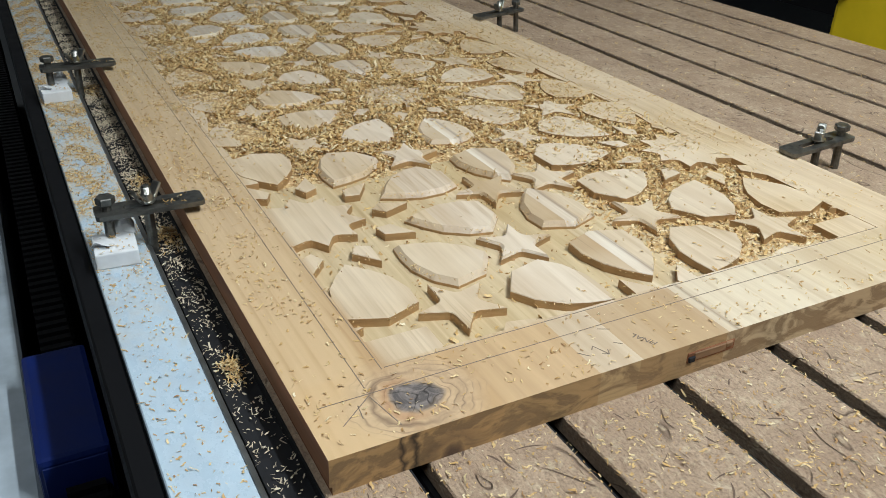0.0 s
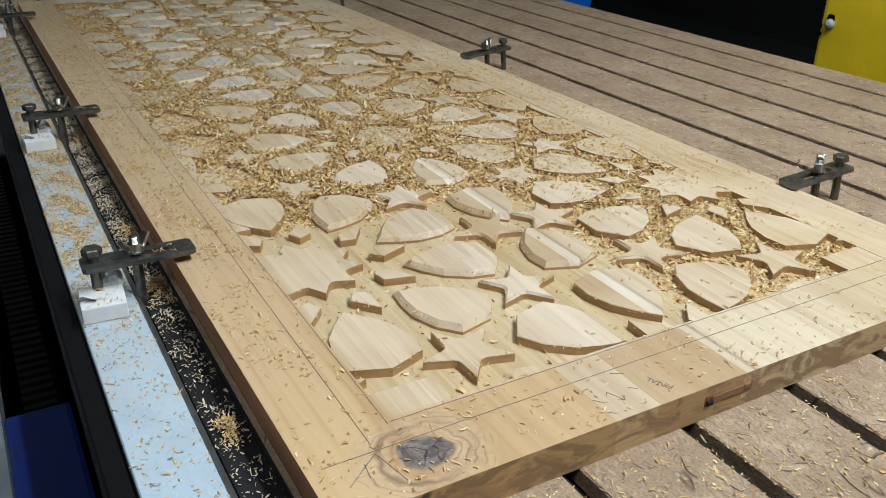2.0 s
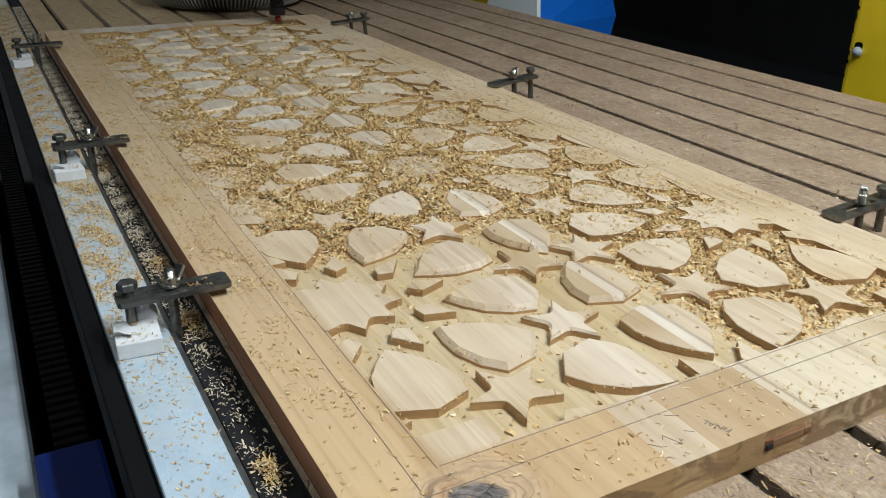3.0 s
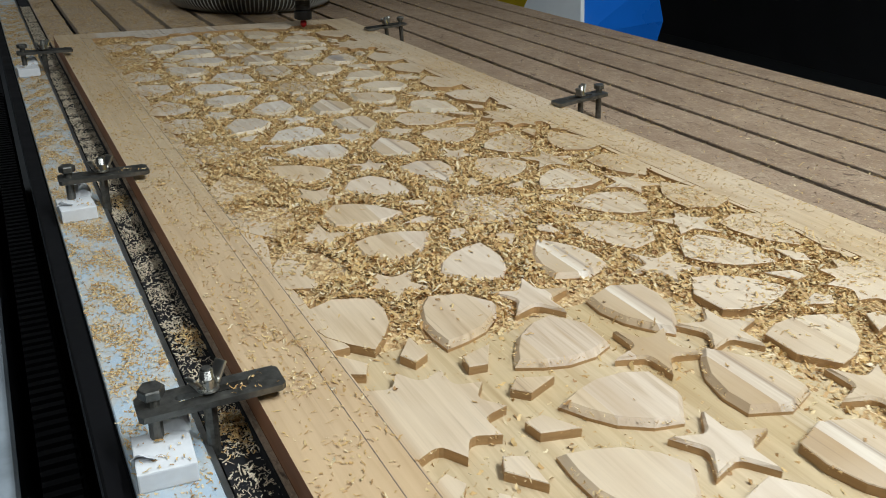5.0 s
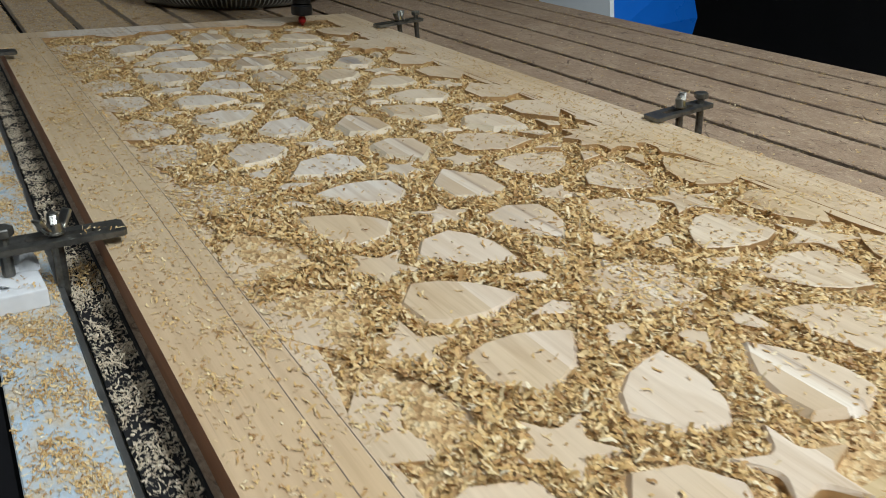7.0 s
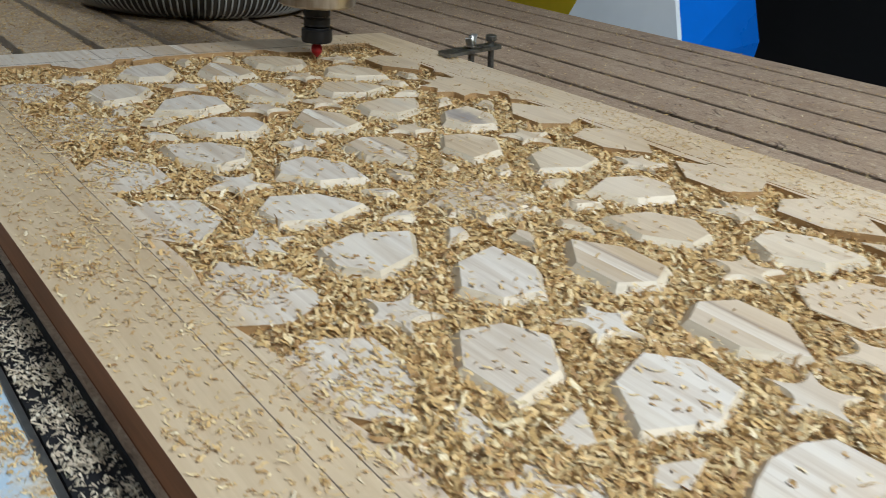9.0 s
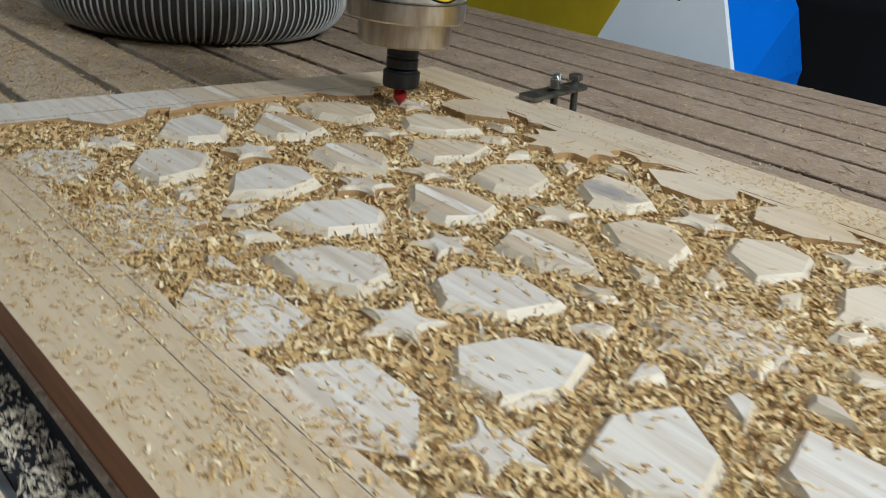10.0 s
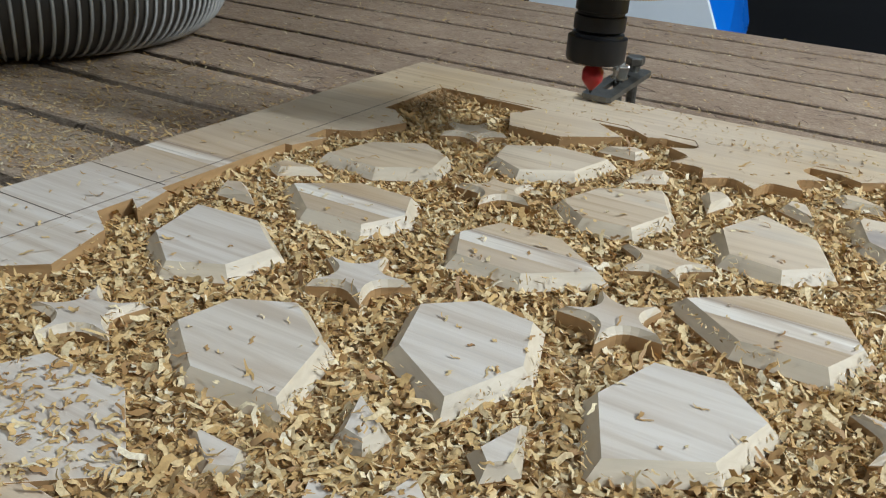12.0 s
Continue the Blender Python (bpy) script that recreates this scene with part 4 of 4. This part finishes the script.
def hose():
    """A coil of ribbed extraction hose on the bed; both ends rise towards the gantry."""
    t = tagged(empty("extraction_hose", pose(0.640, 2.664, TABLE + 0.069)), "coil of grey ribbed extraction hose lying on the bed", "hose")
    R, r = 0.212, 0.067
    pts = []
    n = 244
    for i in range(n + 1):
        s = i / n
        a = radians(60 + 330 * s)
        up = 0.0
        if s < 0.22:
            up = ((0.22 - s) / 0.22) ** 2 * 0.42
        if s > 0.85:
            up = ((s - 0.85) / 0.15) ** 2 * 0.30
        pts.append(Vector((R * math.cos(a), R * math.sin(a), up)))
    def sweep(radius_at, k=20):
        b = bmesh.new()
        rings = []
        for i, p in enumerate(pts):
            d = (pts[min(i + 1, n)] - pts[max(i - 1, 0)]).normalized()
            side = d.cross(Vector((0, 0, 1))).normalized()
            up = side.cross(d)
            q = radius_at(i)
            rings.append([b.verts.new(p + side * q * math.cos(2 * math.pi * j / k) + up * q * math.sin(2 * math.pi * j / k)) for j in range(k)])
        for x, y in zip(rings, rings[1:]):
            for j in range(k):
                b.faces.new((x[j], x[(j + 1) % k], y[(j + 1) % k], y[j]))
        for f in b.faces:
            f.smooth = True
        return b
    skin = part("film", sweep(lambda i: r - 0.004 - (0.002 if i % 2 else 0)), HOSE_SKIN, t, "dark translucent hose film")
    # one raised rib for every turn of the wire
    for i in range(1, n, 2):
        p = pts[i]
        d = (pts[i + 1] - pts[i - 1]).normalized()
        side = d.cross(Vector((0, 0, 1))).normalized()
        up = side.cross(d)
        b = bmesh.new()
        k, q = 28, 4
        rings = []
        for j in range(k):
            a = 2 * math.pi * j / k
            out = side * math.cos(a) + up * math.sin(a)
            c = p + out * (r - 0.003)
            rings.append([b.verts.new(c + (out * math.cos(2 * math.pi * m / q) + d * math.sin(2 * math.pi * m / q)) * 0.0019) for m in range(q)])
        for j in range(k):
            x, y = rings[j], rings[(j + 1) % k]
            for m in range(q):
                b.faces.new((x[m], x[(m + 1) % q], y[(m + 1) % q], y[m]))
        for f in b.faces:
            f.smooth = True
        part("rib", b, HOSE_WIRE, t)


def yellow_things():
    t = tagged(empty("yellow_cabinet", pose(1.78, 0.53, FLOOR)), "yellow painted steel cabinet beside the bed", "cabinet")
    part("body", box(0, 0.6, -0.55, 0.525, 0.0, 1.5, 0.012, None, 2), YELLOW, t)
    latch = part("latch", lathe([(0.010, 0), (0.013, 0.006), (0.009, 0.016), (0.004, 0.020)], 14, pose(0, 0.496, 0.842, 0, -90, 0) @ pose(0, 0, 0, 18, 10, 0)), PLATE, t, "small pale grey latch")
    part("latch_hole", box(-0.003, -0.0005, 0.486, 0.505, 0.848, 0.866, 0.004), BLACK, latch)
    r = random.Random(8)
    for k in range(11):  # bare dark spots where the paint is chipped off the edge
        z, h, w = 0.74 + 0.030 * k + r.uniform(-0.01, 0.01), r.uniform(0.006, 0.018), r.uniform(0.003, 0.009)
        part("paint_chip", box(-0.0015, 0.004, 0.5255 - w, 0.5262, z, z + h, 0.0012), BLACK, t, "dark chipped spot")
    t = tagged(empty("yellow_screen", pose(2.15, 3.4, FLOOR)), "yellow painted panel standing behind the gantry", "screen")
    part("board", box(0, 0.05, -0.75, 1.6, 0, 1.6, 0.006), YELLOW, t)


# ---- shavings ----
def smoothstep(a, b, x):
    s = np.clip((x - a) / (b - a), 0.0, 1.0)
    return s * s * (3 - 2 * s)


def wave(x, y, seed, scale):
    """Cheap smooth noise, 0 to 1."""
    r = np.random.RandomState(seed)
    total = np.zeros_like(x)
    for k in range(7):
        a, f, ph = r.uniform(0, 2 * np.pi), r.uniform(0.6, 1.6) * scale, r.uniform(0, 6.28)
        total += np.sin((x * np.cos(a) + y * np.sin(a)) * f * 6.28 + ph)
    return 0.5 + total / 7


def litter(x, y):
    """How thick shavings lie in the carving, 0 to 1: nearly none in the near corner, piled up further on."""
    front = 0.44 - 0.20 * smoothstep(0.30, 0.60, x) + 0.03 * np.sin(x * 22)
    d = smoothstep(0.0, 0.10, y - front)
    d = np.maximum(d, 0.42 * smoothstep(0.36, 0.50, x) * smoothstep(0.06, 0.14, y))
    d = d * (1 - 0.8 * smoothstep(0.125, 0.085, x) * smoothstep(0.85, 0.70, y) - 0.45 * smoothstep(0.105, 0.085, x) * smoothstep(0.75, 0.85, y))
    return np.clip(0.05 + d * (0.80 + 0.35 * (wave(x, y, 3, 5) - 0.5)), 0, 1)


def bed_level(d, x, y):
    """Height of the packed shavings for a thickness d."""
    return np.where(d < 0.13, -SHALLOW - 0.0015, -0.0088 + 0.0056 * smoothstep(0.13, 0.9, d) - 0.0048 * smoothstep(0.85, 1.25, y) - 0.0030 * smoothstep(1.45, 1.65, y) * smoothstep(0.14, 0.20, x) - 0.0042 * smoothstep(0.40, 0.52, x) * smoothstep(1.35, 1.1, y) * smoothstep(0.25, 0.40, y) + 0.0050 * smoothstep(0.21, 0.10, x) * smoothstep(0.47, 0.60, y) * smoothstep(1.95, 1.80, y))


def inside_poly(px, py, poly):
    res = np.zeros(px.shape, bool)
    n = len(poly)
    for i in range(n):
        (x1, y1), (x2, y2) = poly[i], poly[(i + 1) % n]
        cond = ((y1 > py) != (y2 > py)) & (px < (x2 - x1) * (py - y1) / (y2 - y1 + 1e-12) + x1)
        res ^= cond
    return res


def flakes(name, x, y, z, label, size=1.0, tilt=0.5, seed=1, segs=3, material=None, slim=1.0):
    """Curled wood flakes as one mesh: a strip of quads each, bent along its length."""
    r = np.random.RandomState(seed)
    n = len(x)
    ln = np.clip(r.lognormal(np.log(0.0068), 0.38, n), 0.003, 0.017) * size
    wd = np.clip(r.lognormal(np.log(0.0027), 0.35, n), 0.0008, 0.005) * size * slim
    curl = r.normal(0, 1.25, n)
    yaw, pit, rol = r.uniform(0, 6.2832, n), r.normal(0, tilt, n), r.normal(0, tilt * 1.3, n)
    s = np.linspace(-0.5, 0.5, segs + 1)
    ang = curl[:, None] * s[None]
    # arc in the local x-z plane
    k = np.where(np.abs(curl) < 0.05, 0.05, curl)
    ax = ln[:, None] * np.sin(k[:, None] * s) / k[:, None]
    az = ln[:, None] * (1 - np.cos(k[:, None] * s)) / k[:, None]
    taper = 1.0 - 0.55 * np.abs(2 * s[None]) ** 2 * r.uniform(0.2, 1.3, n)[:, None]
    pts = np.zeros((n, segs + 1, 2, 3))
    for q, sg in enumerate((-0.5, 0.5)):
        pts[:, :, q, 0] = ax
        pts[:, :, q, 1] = sg * wd[:, None] * taper + 0.0006 * size * np.sin(9 * s)[None]
        pts[:, :, q, 2] = az
    cp, sp, cr, sr, cy, sy = np.cos(pit), np.sin(pit), np.cos(rol), np.sin(rol), np.cos(yaw), np.sin(yaw)
    X, Y, Z = pts[..., 0], pts[..., 1], pts[..., 2]
    e = lambda v: v[:, None, None]
    Y, Z = Y * e(cr) - Z * e(sr), Y * e(sr) + Z * e(cr)
    X, Z = X * e(cp) + Z * e(sp), -X * e(sp) + Z * e(cp)
    X, Y = X * e(cy) - Y * e(sy), X * e(sy) + Y * e(cy)
    Z = Z - Z.reshape(n, -1).min(1)[:, None, None]
    verts = np.stack([X + e(x), Y + e(y), Z + e(z)], -1).reshape(-1, 3)
    base = (np.arange(n) * (segs + 1) * 2)[:, None]
    i = np.arange(segs)[None] * 2
    quads = np.stack([base + i, base + i + 2, base + i + 3, base + i + 1], -1).reshape(-1, 4)
    me = bpy.data.meshes.new(name)
    me.vertices.add(len(verts))
    me.vertices.foreach_set("co", verts.ravel())
    me.loops.add(quads.size)
    me.loops.foreach_set("vertex_index", quads.ravel().astype(np.int32))
    me.polygons.add(len(quads))
    me.polygons.foreach_set("loop_start", np.arange(0, quads.size, 4, dtype=np.int32))
    me.update()
    me.validate()
    me.materials.append(material or CHIPS)
    return tagged(new(name, me), label, "shavings", kind="stuff")


def shavings():
    r = np.random.RandomState(11)
    polys = [c for c in (clip(p, BX0, BX1, BY0, BY1) for kind, p in cells()) if len(c) > 2]
    # the packed bed: a lumpy sheet inside the carved field
    step = 0.004
    nx, ny = int((BX1 - BX0) / step), int((BY1 - BY0) / step)
    gx, gy = np.meshgrid(np.linspace(BX0 - 0.0005, BX1 + 0.0005, nx), np.linspace(BY0 - 0.0005, BY1 + 0.0005, ny), indexing="ij")
    d = litter(gx, gy)
    h = bed_level(d, gx, gy) + 0.0015 * (wave(gx, gy, 5, 30) - 0.5) + r.normal(0, 0.0006, gx.shape)
    verts = np.stack([gx, gy, h], -1).reshape(-1, 3)
    idx = np.arange(nx * ny).reshape(nx, ny)
    q = np.stack([idx[:-1, :-1], idx[1:, :-1], idx[1:, 1:], idx[:-1, 1:]], -1).reshape(-1, 4)
    me = bpy.data.meshes.new("shaving_bed")
    me.from_pydata(verts.tolist(), [], q.tolist())
    for p in me.polygons:
        p.use_smooth = True
    me.materials.append(BED)
    tagged(new("shaving_bed", me), "packed wood shavings filling the carved field", "shavings", kind="stuff")

    def keep(n, x0, x1, y0, y1, density):
        x, y = r.uniform(x0, x1, n), r.uniform(y0, y1, n)
        k = r.uniform(0, 1, n) < density(x, y)
        return x[k], y[k]
    # loose flakes in the field
    x, y = keep(245000, BX0, BX1, BY0, BY1, lambda a, b: np.clip(litter(a, b) * 1.05, 0, 1))
    on = np.zeros(len(x), bool)
    for p in polys:
        on |= inside_poly(x, y, p)
    lie = litter(x, y)
    zb = bed_level(lie, x, y) + 0.0008
    low = ~on
    flakes("loose_shavings", x[low], y[low], zb[low] - 0.0014 + r.uniform(0, 0.0056, low.sum()) * lie[low], "loose curled wood shavings heaped in the carving", 0.88, 0.37, 21, 3, None, 0.90)
    # some on top of the pieces; the middle stars are all but buried
    buried = np.zeros(len(x))
    for c in ((MID, ROW0 + ROW), (MID, ROW0 + 3 * ROW), (LEFT, ROW0 + 4 * ROW), (LEFT, ROW0 + 2 * ROW), (LEFT - 0.03, ROW0 + 4 * ROW + 0.145)):
        buried = np.maximum(buried, smoothstep(0.10, 0.04, np.hypot(x - c[0], y - c[1])))
    top = on & (r.uniform(0, 1, len(x)) < 0.015 + 0.030 * (wave(x, y, 9, 4) > 0.66) * (y < 1.6) + (0.05 + 0.12 * (wave(x, y, 15, 9) > 0.45)) * smoothstep(0.40, 0.50, x) * smoothstep(0.24, 0.34, y) * smoothstep(1.2, 1.0, y) + (0.05 + 0.25 * (wave(x, y, 19, 8) > 0.46)) * smoothstep(0.195, 0.125, x) * smoothstep(0.52, 0.66, y) * smoothstep(1.95, 1.85, y) + 0.05 * (x < 0.20) * smoothstep(0.95, 1.1, y) * smoothstep(1.85, 1.68, y) + 0.32 * buried)
    flakes("scattered_shavings", x[top], y[top], np.full(top.sum(), 0.0003), "wood shavings scattered on the carved pieces", 0.75, 0.18, 22, 3, None, 0.75)
    # torn fibres along the cut edges
    ex, ey, ez = [], [], []
    for p in polys:
        for (ax, ay), (bx, by) in zip(p, p[1:] + p[:1]):
            k = int(math.dist((ax, ay), (bx, by)) / 0.0016)
            if k > 0 and not (ax == bx and ax in (BX0, BX1)) and not (ay == by and ay in (BY0, BY1)):
                u = r.uniform(0, 1, k)
                here = r.uniform(0, 1, k) < 0.15 + 0.85 * (wave(ax + (bx - ax) * u, ay + (by - ay) * u, 61, 14) > 0.5)
                u = u[here]
                ex.append(ax + (bx - ax) * u + r.normal(0, 0.0009, len(u)))
                ey.append(ay + (by - ay) * u + r.normal(0, 0.0009, len(u)))
                ez.append(r.uniform(-0.0035, 0.0002, len(u)))
    flakes("torn_fibres", np.concatenate(ex), np.concatenate(ey), np.concatenate(ez), "torn wood fibres along the cut edges", 0.42, 0.5, 28, 2, None, 0.6)
    n = 900
    dx, dy = r.normal(0.618, 0.020, n), r.normal(2.012, 0.011, n)
    k = (dx < BX1 - 0.003) & (dy < BY1 - 0.003)
    flakes("fresh_fines", dx[k], dy[k], -0.007 + r.uniform(0, 0.008, k.sum()), "dark fresh shavings heaped where the cutter works", 0.6, 0.4, 29, 3, CHIPS_DARK, 0.8)
    # clumps in the channel, and chips caught on the packing blocks and clamps
    qx, qy, qz = [], [], []
    for ax, ay, spread, n, z in ((-0.019, 0.179, 0.006, 260, TABLE - 0.008), (-0.014, 0.446, 0.010, 420, TABLE - 0.009), (-0.016, 0.60, 0.010, 260, TABLE - 0.009), (-0.015, 1.0, 0.012, 300, TABLE - 0.009)):
        px, py = r.normal(ax, spread * 0.7, n), r.normal(ay, spread * 1.6, n)
        k = (px > -0.036) & (px < -0.003)
        qx.append(px[k]), qy.append(py[k])
        qz.append(z + 0.012 * np.exp(-((px - ax) ** 2 + (py - ay) ** 2) / (2 * spread ** 2))[k] * r.uniform(0, 1, k.sum()))
    for ay in (0.404, 0.958, 1.831):
        n = 26
        qx.append(r.uniform(-0.092, -0.056, n)), qy.append(ay + r.uniform(-0.019, 0.023, n)), qz.append(np.full(n, TABLE + 0.0180))
    for ax, ay in ((-0.090, 0.416), (-0.091, 0.972), (0.722, 0.272), (0.716, 1.055)):
        n = 16
        qx.append(ax + r.uniform(0.068, 0.108, n)), qy.append(ay + 0.002 + r.uniform(-0.010, 0.012, n))
        qz.append(np.full(n, 0.0152 if ax < 0 else 0.0074))
    flakes("caught_shavings", np.concatenate(qx), np.concatenate(qy), np.concatenate(qz), "clumps of wood shavings caught beside the clamps", 0.55, 0.35, 33, 3, None, 0.75)
    # on the frame of the door
    fx, fy = keep(60000, 0.002, W - 0.002, 0.004, LEN - 0.004, lambda a, b: (0.16 + (0.68 - 0.65 * (a > 0.5) * (b > 1.6)) * smoothstep(0.25, 1.0, b) + 0.35 * (wave(a, b, 13, 6) > 0.68)) * np.where(b > LEN - 0.08, 0.12, 1))
    k = (fx < BX0 + 0.012 * (fy > 0.47) * (fy < 1.92)) | (fx > BX1) | (fy < BY0) | (fy > BY1)
    fx, fy, fz = fx[k], fy[k], np.full(k.sum(), 0.0004)
    for q in range(26):  # small drifts on the long stile
        cx, cy, n = r.uniform(0.015, 0.078), r.uniform(0.30, 1.85), r.randint(20, 75)
        px, py = r.normal(cx, 0.007, n), r.normal(cy, 0.011, n)
        inside = (px > 0.003) & (px < 0.088)
        fx, fy = np.concatenate([fx, px[inside]]), np.concatenate([fy, py[inside]])
        fz = np.concatenate([fz, 0.0004 + r.uniform(0, 0.003, inside.sum()) * np.exp(-((px - cx) / 0.007) ** 2 - ((py - cy) / 0.011) ** 2)[inside]])
    flakes("frame_shavings", fx, fy, fz, "wood shavings scattered on the door's frame", 0.56, 0.22, 23, 3, None, 0.72)
    # crumbs on the bed before the door
    px, py = keep(26000, 0.0, EDGE_X - 0.005, -0.6, 0.0, lambda a, b: 0.25 + 0.6 * wave(a, b, 51, 8))
    slot = np.abs((px - SLOT0 + PITCH / 2) % PITCH - PITCH / 2) < SLOTW / 2
    flakes("bed_crumbs", px[~slot], py[~slot], np.full((~slot).sum(), TABLE + 0.0002), "fine crumbs of wood on the router bed", 0.32, 0.25, 27, 2)
    # on the bed
    tx, ty = keep(130000, 0.0, EDGE_X - 0.005, -0.6, 3.2, lambda a, b: 0.07 + 0.40 * (b < 0) * (0.3 + wave(a, b, 43, 6)) + 1.0 * (b > LEN) * smoothstep(0.75, 0.45, a) * (0.4 + 0.6 * wave(a, b, 41, 4)))
    slot = np.abs((tx - SLOT0 + PITCH / 2) % PITCH - PITCH / 2) < SLOTW / 2
    k = ((tx > W + 0.004) | (ty < -0.004) | (ty > LEN + 0.004)) & ~slot
    flakes("bed_shavings", tx[k], ty[k], np.full(k.sum(), TABLE + 0.0003), "wood shavings scattered on the router bed", 0.7, 0.22, 24, 3, None, 0.75)
    lx, ly = keep(34000, 0.0, 0.80, LEN + 0.005, 2.95, lambda a, b: smoothstep(0.80, 0.40, a) * (0.25 + 0.75 * wave(a, b, 71, 9)))
    slot = np.abs((lx - SLOT0 + PITCH / 2) % PITCH - PITCH / 2) < SLOTW / 2
    flakes("drifted_shavings", lx[~slot], ly[~slot], np.full((~slot).sum(), TABLE + 0.0004), "wood shavings drifted on the far end of the bed", 0.55, 0.2, 30, 2, CHIPS, 0.8)
    # ragged fibres along the slots
    sl = np.concatenate([SLOT0 + q * PITCH + e for q in range(-1, 11) for e in [np.where(r.uniform(0, 1, 1500) < 0.5, -1, 1) * (SLOTW / 2 + r.normal(0, 0.0012, 1500))]])
    sy = r.uniform(-0.6, 3.2, len(sl))
    k = (sl > 0.003) & (sl < EDGE_X - 0.004) & ((sl > W + 0.004) | (sy < -0.004) | (sy > LEN + 0.004)) & (wave(sl, sy, 91, 12) > 0.42)
    flakes("slot_fibres", sl[k], sy[k], np.full(k.sum(), TABLE - 0.0006), "ragged fibres along the clamping slots", 0.5, 0.45, 31, 2, None, 0.8)
    # on the white edge board and in the channel
    sx, sy = keep(62000, -0.097, -0.043, -0.4, 2.9, lambda a, b: 0.04 + 0.9 * smoothstep(0.25, 0.75, b) * (0.18 + 0.8 * smoothstep(0.38, 0.66, wave(a * 2, b, 17, 11))))
    flakes("edge_shavings", sx, sy, np.full(len(sx), TABLE + 0.0003), "wood shavings on the white edge board", 0.47, 0.24, 25, 3, None, 0.85)
    cx, cy = keep(60000, -0.034, -0.004, -0.4, 2.9, lambda a, b: (0.10 + 0.45 * smoothstep(0.15, 0.9, b)) * (0.35 + 0.75 * smoothstep(0.30, 0.70, wave(a, b, 83, 17))))
    flakes("channel_shavings", cx, cy, TABLE - 0.0095 + r.uniform(0, 0.003, len(cx)), "wood shavings filling the black channel", 0.46, 0.35, 26, 2, CHIPS_PALE, 0.85)


def cutter_marks():
    """Short curved grooves left by earlier work in the fibreboard, as dark fuzzy scores."""
    r = np.random.RandomState(31)
    verts, faces = [], []
    for k in range(5200):
        x, y = r.uniform(0.02, EDGE_X - 0.02), r.uniform(-0.6, 3.2)
        if -0.01 < x < W + 0.01 and 0 < y < LEN:
            continue
        a, rad, span = r.uniform(0, 6.28), r.uniform(0.010, 0.05), r.uniform(0.15, 0.60)
        wide, n = r.uniform(0.0003, 0.0011), 6
        start = len(verts)
        ok = True
        for i in range(n + 1):
            b = a + span * (i / n - 0.5)
            t = wide * math.sin(math.pi * (i + 0.4) / (n + 0.8))
            for q in (-t, t):
                px, py = x + (rad + q) * math.cos(b) - rad * math.cos(a), y + (rad + q) * math.sin(b) - rad * math.sin(a)
                off = (px - SLOT0 + PITCH / 2) % PITCH - PITCH / 2
                ok = ok and abs(off) > SLOTW / 2 + 0.001 and 0.0 < px < EDGE_X - 0.004
                verts.append((px, py, TABLE + 0.00015))
        if not ok:
            del verts[start:]
            continue
        faces += [(start + 2 * i, start + 2 * i + 1, start + 2 * i + 3, start + 2 * i + 2) for i in range(n)]
    me = bpy.data.meshes.new("cutter_marks")
    me.from_pydata(verts, [], faces)
    me.materials.append(SCORE)
    tagged(new("cutter_marks", me), "dark curved cutter scores in the fibreboard bed", "cutter marks", kind="stuff")


# ---- what moves ----
def motions(gan, spin):
    # cutter tip: seconds, x, y, z
    rows = [(0.0, 0.60, 2.01, -0.004), (2.5, 0.60, 2.01, -0.004), (5.5, 0.59, 2.01, -0.004), (6.6, 0.592, 2.0, -0.004), (8.3, 0.580, 1.99, -0.003), (8.5, 0.573, 1.983, -0.003),
            (9.0, 0.530, 1.960, -0.002), (9.5, 0.560, 1.975, -0.002), (10.0, 0.543, 1.945, -0.002), (10.5, 0.555, 1.935, 0.0),
            (11.0, 0.573, 1.937, 0.027), (11.5, 0.560, 1.898, 0.040), (12.0, 0.580, 1.850, 0.044)]
    walk(spin, [(t, pose(x, y, z)) for t, x, y, z in rows])
    walk(gan, [(t, pose(0, y, 0)) for t, x, y, z in rows])


room()
bed()
beside_bed()
yellow_things()
hose()
clamps()
GANTRY, SPINDLE = gantry(), spindle()
carved_door()
cutter_marks()
shavings()
motions(GANTRY, SPINDLE)
